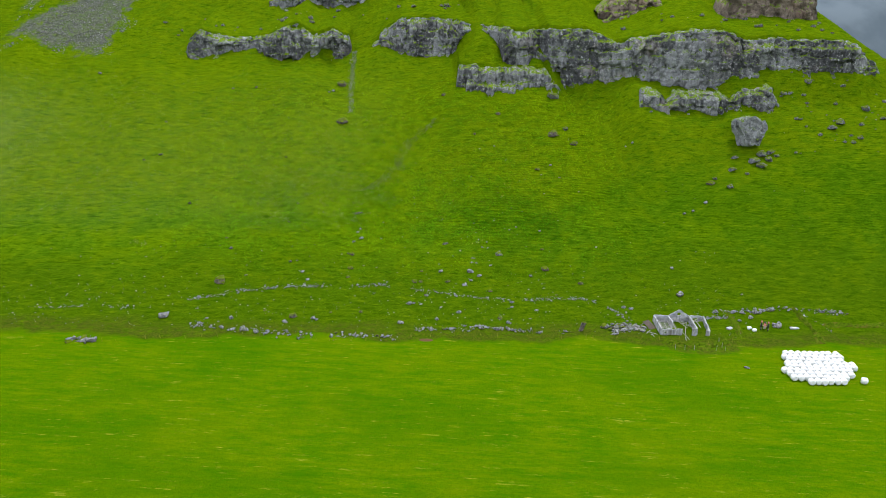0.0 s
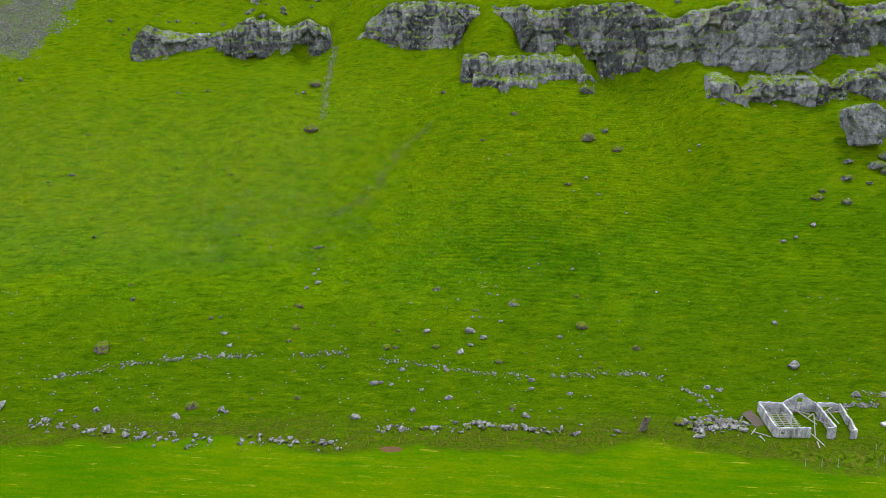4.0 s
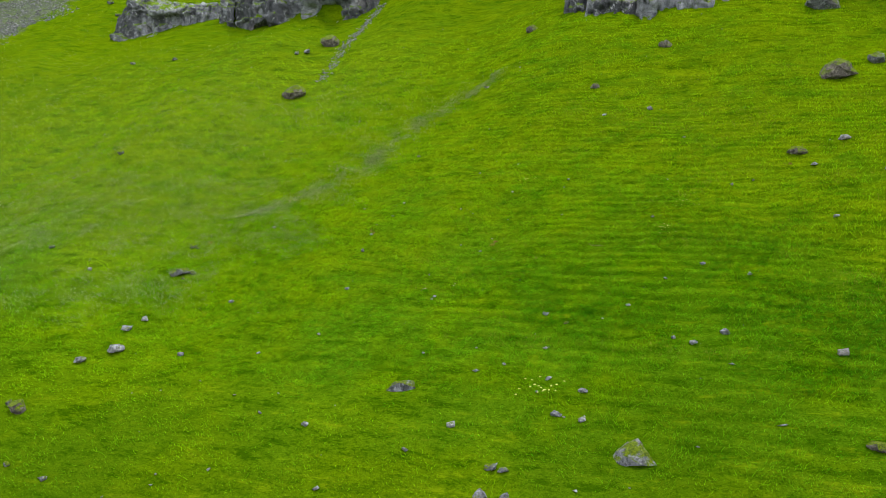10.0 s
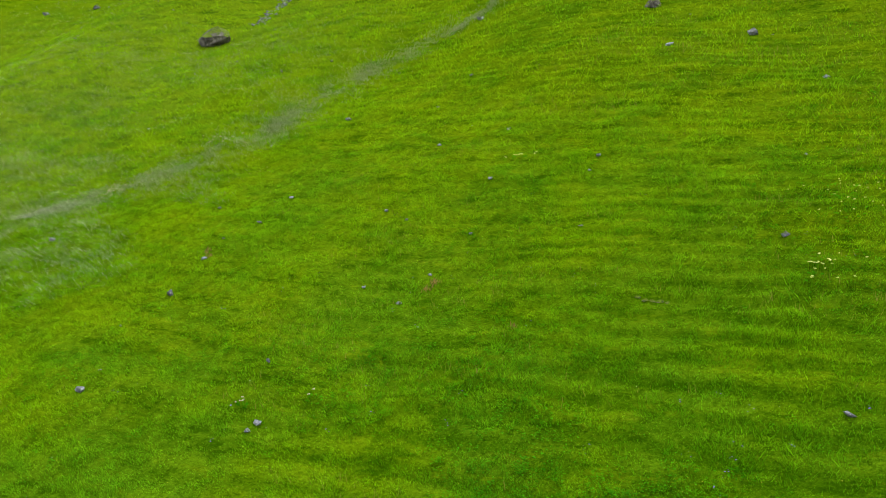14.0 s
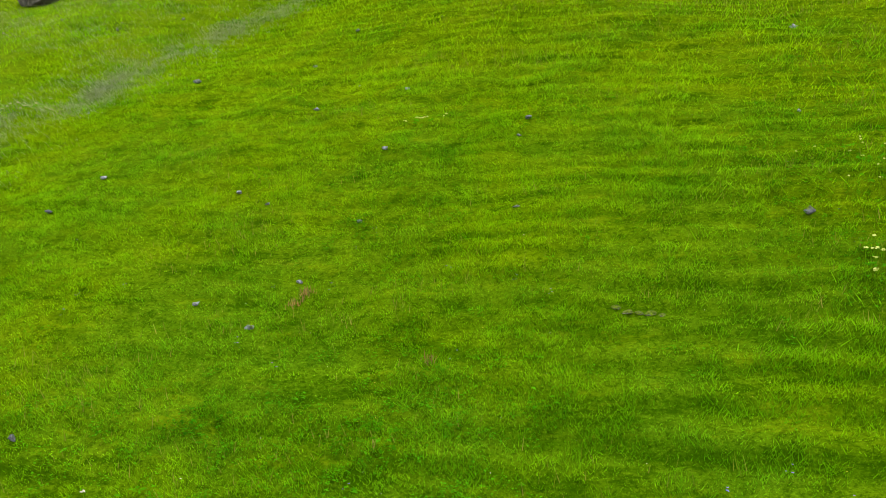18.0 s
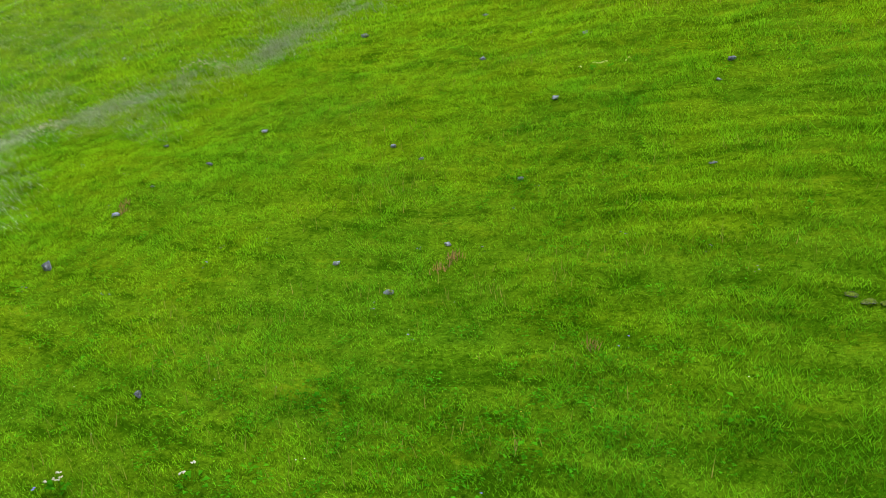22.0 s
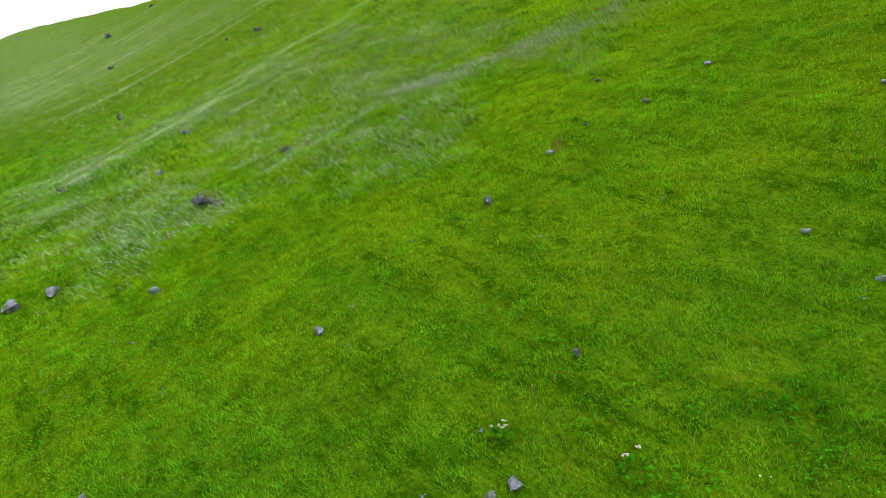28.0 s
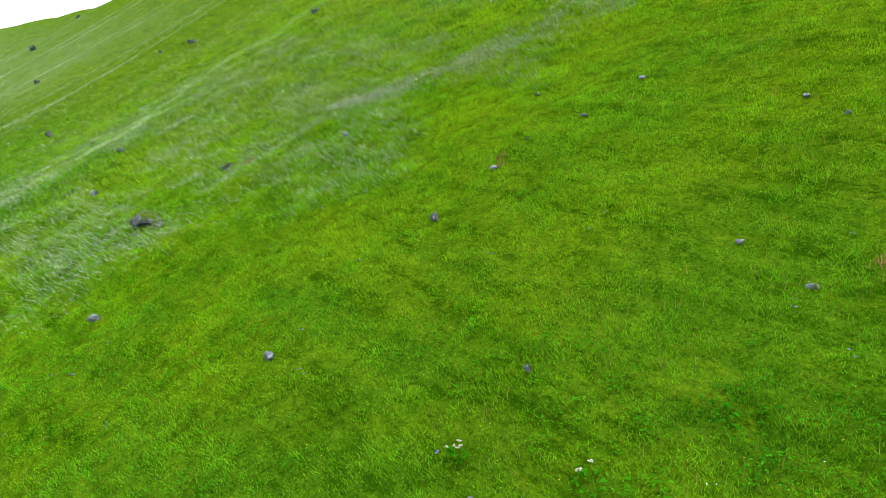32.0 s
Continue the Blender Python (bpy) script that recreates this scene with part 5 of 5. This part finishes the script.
def leaf_clumps(name, centres, leaves, radius, size, material, label, seed):
    """Low plants: broad four-cornered leaves, folded at the rib, round each centre."""
    r = np.random.RandomState(seed)
    cx, cy = np.repeat(centres[0], leaves), np.repeat(centres[1], leaves)
    n = len(cx)
    a, q = r.rand(n) * 2 * np.pi, np.sqrt(r.rand(n)) * radius
    x, y = cx + q * np.cos(a), cy + q * np.sin(a)
    z = ground_z(x, y) + 0.10 + 0.12 * r.rand(n)
    s = size * (0.6 + 0.8 * r.rand(n))
    d = np.stack([np.cos(a), np.sin(a), -0.35 + 0.6 * r.rand(n)], 1)
    e = np.stack([-np.sin(a), np.cos(a), 0 * a], 1)
    p = np.stack([x, y, z], 1)
    lift = np.zeros((n, 3))
    lift[:, 2] = s * 0.25
    v0, v2 = p, p + d * (s * 1.3)[:, None]
    mid = p + d * (s * 0.6)[:, None]
    v1, v3 = mid + e * (s * 0.5)[:, None] + lift, mid - e * (s * 0.5)[:, None] + lift
    co = np.stack([v0, v1, v2, v3], 1).reshape(-1, 3)
    i = np.arange(n)[:, None] * 4
    faces = np.concatenate([i + [[0, 1, 2]], i + [[0, 2, 3]]], 0)
    ob = new(name, raw_mesh(name, co, faces))
    ob.data.materials.append(material)
    return tagged(ob, label, "plant", kind="stuff")


M_LEAF = blade_material("herb_leaves", (0.42, 0.80, 0.75), 0.4)
herb = lambda x, y: np.clip(0.22 + 1.8 * fbm(x, y, 5, 103, 3), 0.02, 1) * (0.3 + 0.7 * smooth(0, 12, x)) * (0.4 + 0.6 * smooth(206, 198, y))
x, y, r = scatter(26000, -26, 34, 187, 218, 14, herb)
leaf_clumps("herbs", (x, y), 18, 0.16, 0.045, M_LEAF, "dark green broad-leaved herbs in the grass", 15)
x, y, r = scatter(2200, -40, 40, 180, 240, 16, herb)
leaf_clumps("herbs", (x, y), 14, 0.32, 0.085, M_LEAF, "broad-leaved herbs scattered over the slope", 17)


def flecks(name, x, y, size, height, colour, label, seed, per=1, spread=0.0):
    """Small flower heads: little upturned stars over the grass."""
    r = np.random.RandomState(seed)
    x, y = np.repeat(x, per), np.repeat(y, per)
    x, y = x + r.randn(len(x)) * spread, y + r.randn(len(x)) * spread
    z = ground_z(x, y) + height * (0.7 + 0.6 * r.rand(len(x)))
    s = size * (0.6 + 0.8 * r.rand(len(x)))
    verts, faces, n = [], [], len(x)
    p = np.stack([x, y, z], 1)
    ring = [(math.cos(a), math.sin(a)) for a in np.arange(6) * math.pi / 3]
    for c, sn in ring:
        verts.append(p + np.stack([c * s, sn * s, 0.35 * s], 1))
    verts.append(p)
    co = np.stack(verts, 1).reshape(-1, 3)
    i = np.arange(n)[:, None] * 7
    faces = np.concatenate([i + [[6, j, (j + 1) % 6]] for j in range(6)], 0)
    ob = new(name, raw_mesh(name, co, faces))
    k = Mat(name + "_petals", 0.7, spec=0.1)
    k.colour(k.mix(k.island(), tuple(0.8 * c for c in colour), colour))
    ob.data.materials.append(k.m)
    return tagged(ob, label, "flowers", kind="stuff")


x, y, r = scatter(420, -28, 28, 191, 214, 20)
flecks("violet_flowers", x[:110], y[:110], 0.022, 0.20, (0.13, 0.11, 0.25), "small violet-blue meadow flowers", 21, 3, 0.08)
x, y, r = scatter(900, -24, 28, 191, 212, 22)
flecks("yellow_flowers", x, y, 0.011, 0.13, (0.50, 0.42, 0.03), "tiny yellow meadow flowers", 23)
x, y, r = scatter(260, -24, 26, 191, 212, 24)
flecks("white_flowers", x, y, 0.010, 0.16, (0.55, 0.55, 0.48), "tiny white meadow flowers", 25)


# ---- flowering plants standing alone ----
M_STEM = blade_material("plant_stems", (0.9, 0.95, 1.0), 0.3)
M_UMBEL = plain_material("pale_flower_heads", (0.40, 0.44, 0.07), (0.58, 0.60, 0.16), 0.8)
M_WHITEHEAD = plain_material("cream_flower_heads", (0.26, 0.22, 0.13), (0.40, 0.35, 0.24), 0.8)


def flowering_plant(x, y, heads, spread, tall, head_size, material, label, seed):
    r = random.Random(seed)
    root = empty("flowering_plant", pose(x, y, gz(x, y)), label, "plant", "flowering plants")
    for _ in range(heads):
        px, py = r.gauss(0, spread), r.gauss(0, spread * 0.6)
        h = tall * r.uniform(0.6, 1.1)
        z0 = gz(x + px, y + py) - gz(x, y)
        part("stem", rod(0.008, h, (px, py, z0 + h / 2), (0, 0, 0), 5), M_STEM, root)
        bm = bmesh.new()
        for _ in range(7):
            a, q = r.uniform(0, 6.28), r.uniform(0, head_size)
            bmesh.ops.create_icosphere(bm, subdivisions=1, radius=head_size * r.uniform(0.28, 0.45), matrix=pose(px + q * math.cos(a), py + q * math.sin(a), z0 + h + r.uniform(-0.3, 0.3) * head_size) @ Matrix.Diagonal((1, 1, 0.6, 1)))
        part("flower_head", bm, material, root)
    for _ in range(9):
        a, q, s = r.uniform(0, 6.28), r.uniform(0.02, spread * 1.3), r.uniform(0.12, 0.22)
        px, py = q * math.cos(a), q * math.sin(a)
        z = gz(x + px, y + py) - gz(x, y) + r.uniform(0.04, 0.2)
        d = Vector((math.cos(a), math.sin(a), 0.3))
        e = Vector((-math.sin(a), math.cos(a), 0))
        p = Vector((px, py, z))
        up = Vector((0, 0, 0.06))
        bm = bmesh.new()
        v = [bm.verts.new(c) for c in (p, p + d * s * 0.5 + e * s * 0.35 + up, p + d * s, p + d * s * 0.5 - e * s * 0.35 + up)]
        bm.faces.new(v[:3])
        bm.faces.new((v[0], v[2], v[3]))
        part("leaf", bm, M_LEAF, root)
    return root


A = "clump of pale yellow flower heads over dark leaves"
flowering_plant(18.4, 204.8, 22, 0.55, 0.5, 0.05, M_UMBEL, A, 1)
flowering_plant(20.0, 208.2, 12, 0.6, 0.5, 0.05, M_UMBEL, A, 2)
flowering_plant(19.8, 209.7, 14, 0.7, 0.5, 0.05, M_UMBEL, A, 3)
flowering_plant(10.6, 186.6, 18, 0.8, 0.5, 0.08, M_UMBEL, A, 4)
flowering_plant(5.5, 214.6, 8, 0.5, 0.4, 0.06, M_UMBEL, A, 5)
B = "tuft of whitish flowering herbs on the grass slope"
flowering_plant(-19.1, 211.5, 12, 0.5, 0.5, 0.09, M_WHITEHEAD, B, 6)
flowering_plant(-16.0, 218.2, 16, 0.9, 0.4, 0.09, M_WHITEHEAD, B, 7)
flowering_plant(-4.6, 235.6, 9, 0.6, 0.4, 0.09, M_WHITEHEAD, B, 8)
flowering_plant(0.0, 197.7, 5, 0.09, 0.4, 0.045, M_WHITEHEAD, "cream-coloured flower heads on thin stems", 9)
flowering_plant(2.3, 198.6, 2, 0.2, 0.35, 0.06, M_WHITEHEAD, "cream-coloured flower heads on thin stems", 10)
for i, (x, y) in enumerate(((-83.6, 185.8), (-85.5, 186.4), (-82.0, 185.0))):
    flowering_plant(x, y, 8, 0.9, 0.5, 0.10, M_WHITEHEAD, B, 20 + i)

# reddish sorrel tufts
M_SORREL = plain_material("rusty_sorrel", (0.13, 0.085, 0.02), (0.26, 0.16, 0.03), 0.85)
for i, (x, y) in enumerate(((4.15, 205.45), (4.0, 205.1), (-7.9, 206.2), (-7.6, 205.9), (-24.3, 204.6), (8.2, 202.8), (29.5, 213.9))):
    bm = bmesh.new()
    for _ in range(26):
        a, h = rng.uniform(0, 6.28), rng.uniform(0.08, 0.26)
        p = Vector((rng.gauss(0, 0.09), rng.gauss(0, 0.08), 0))
        p.z = gz(x + p.x, y + p.y) - gz(x, y)
        e = Vector((math.cos(a), math.sin(a), 0)) * 0.02
        bm.faces.new([bm.verts.new(p - e), bm.verts.new(p + e), bm.verts.new(p + Vector((rng.gauss(0, 0.06), rng.gauss(0, 0.06), h)))])
    tagged(part("sorrel_plant", bm, M_SORREL, at=pose(x, y, gz(x, y))), "rust-brown sorrel tuft in the grass", "plant", "sorrel tufts")

# dry dock stalks along the field edge
dock = []
for i in range(34):
    x = -75 + i * 4.3 + rng.uniform(-1.5, 1.5)
    y = float(np.interp(x, [-80, -45, -20, 0, 30, 60, 75], [139.5, 145, 142.6, 146.2, 146.6, 145.6, 146.5])) + rng.uniform(-0.6, 0.6)
    root = empty("dock_plant", pose(x, y, gz(x, y)), "tall pale dry dock stalk at the field edge", "plant", "dock stalks")
    for s in range(rng.choice((1, 2, 2))):
        part("stalk", rod(0.035, rng.uniform(0.8, 1.3), (rng.uniform(-0.2, 0.2), 0, 0.5), (rng.uniform(-10, 10), rng.uniform(-18, 18), 0), 5, 0.02), straw.m, root)


# ---- scree and small loose stones ----
def pebbles(name, x, y, size, material, label, seed):
    """Many small angular stones in one mesh: squashed, skewed octahedra."""
    r = np.random.RandomState(seed)
    n = len(x)
    z = ground_z(x, y)
    base = np.array([[1, 0, 0], [0, 1, 0], [-1, 0, 0], [0, -1, 0], [0, 0, 1], [0, 0, -1]], float)
    v = base[None] * (0.6 + 0.8 * r.rand(n, 6, 1)) + 0.25 * r.randn(n, 6, 3)
    v *= (size * 0.5)[:, None, None] * np.array([1.0, 0.85, 0.6])
    v += np.stack([x, y, z + size * 0.12], 1)[:, None]
    tri = np.array([[0, 1, 4], [1, 2, 4], [2, 3, 4], [3, 0, 4], [1, 0, 5], [2, 1, 5], [3, 2, 5], [0, 3, 5]])
    faces = (np.arange(n)[:, None, None] * 6 + tri[None]).reshape(-1, 3)
    ob = new(name, raw_mesh(name, v.reshape(-1, 3), faces))
    ob.data.materials.append(material)
    return tagged(ob, label, "stones", kind="stuff")


def scree_here(x, y):
    wander = 16 * fbm(x, y, 8, 107, 3)
    diag = y - x + wander
    strand = np.maximum(smooth(466, 460, diag), smooth(474, 480, diag) * smooth(510, 500, diag))
    return smooth(-128, -133, x + wander) * smooth(240, 246, y + 0.26 * x + wander) * strand * smooth(-176, -168, x) * smooth(326, 318, y) * np.clip(0.75 + 1.2 * fbm(x, y, 6, 113, 2), 0, 1)


x, y, r = scatter(26000, -195, -115, 272, 330, 30, scree_here)
pebbles("scree", x, y, 0.22 + 0.7 * r.rand(len(x)) ** 4, M_STONE, "grey scree of broken stones spilling down the grass", 31)
gy = 246 + 34 * np.random.RandomState(33).rand(500)
gx = np.interp(gy, [246, 263, 279], [-31.5, -33.0, -33.8]) + np.random.RandomState(34).randn(500) * 0.6
pebbles("gully_stones", gx, gy, 0.15 + 0.35 * np.random.RandomState(35).rand(500), M_STONE, "narrow trail of grey stones down a gully", 36)
x, y, r = scatter(1300, -110, 75, 148, 186, 37, lambda x, y: 0.35 + 0.9 * smooth(172, 160, y))
pebbles("loose_stones", x, y, 0.12 + 0.4 * r.rand(len(x)) ** 2, M_STONE, "small pale loose stones in the grass", 38)
x, y, r = scatter(260, -120, 110, 186, 262, 39)
pebbles("loose_stones", x, y, 0.1 + 0.32 * r.rand(len(x)) ** 2, M_STONE, "small loose stones on the upper slope", 40)
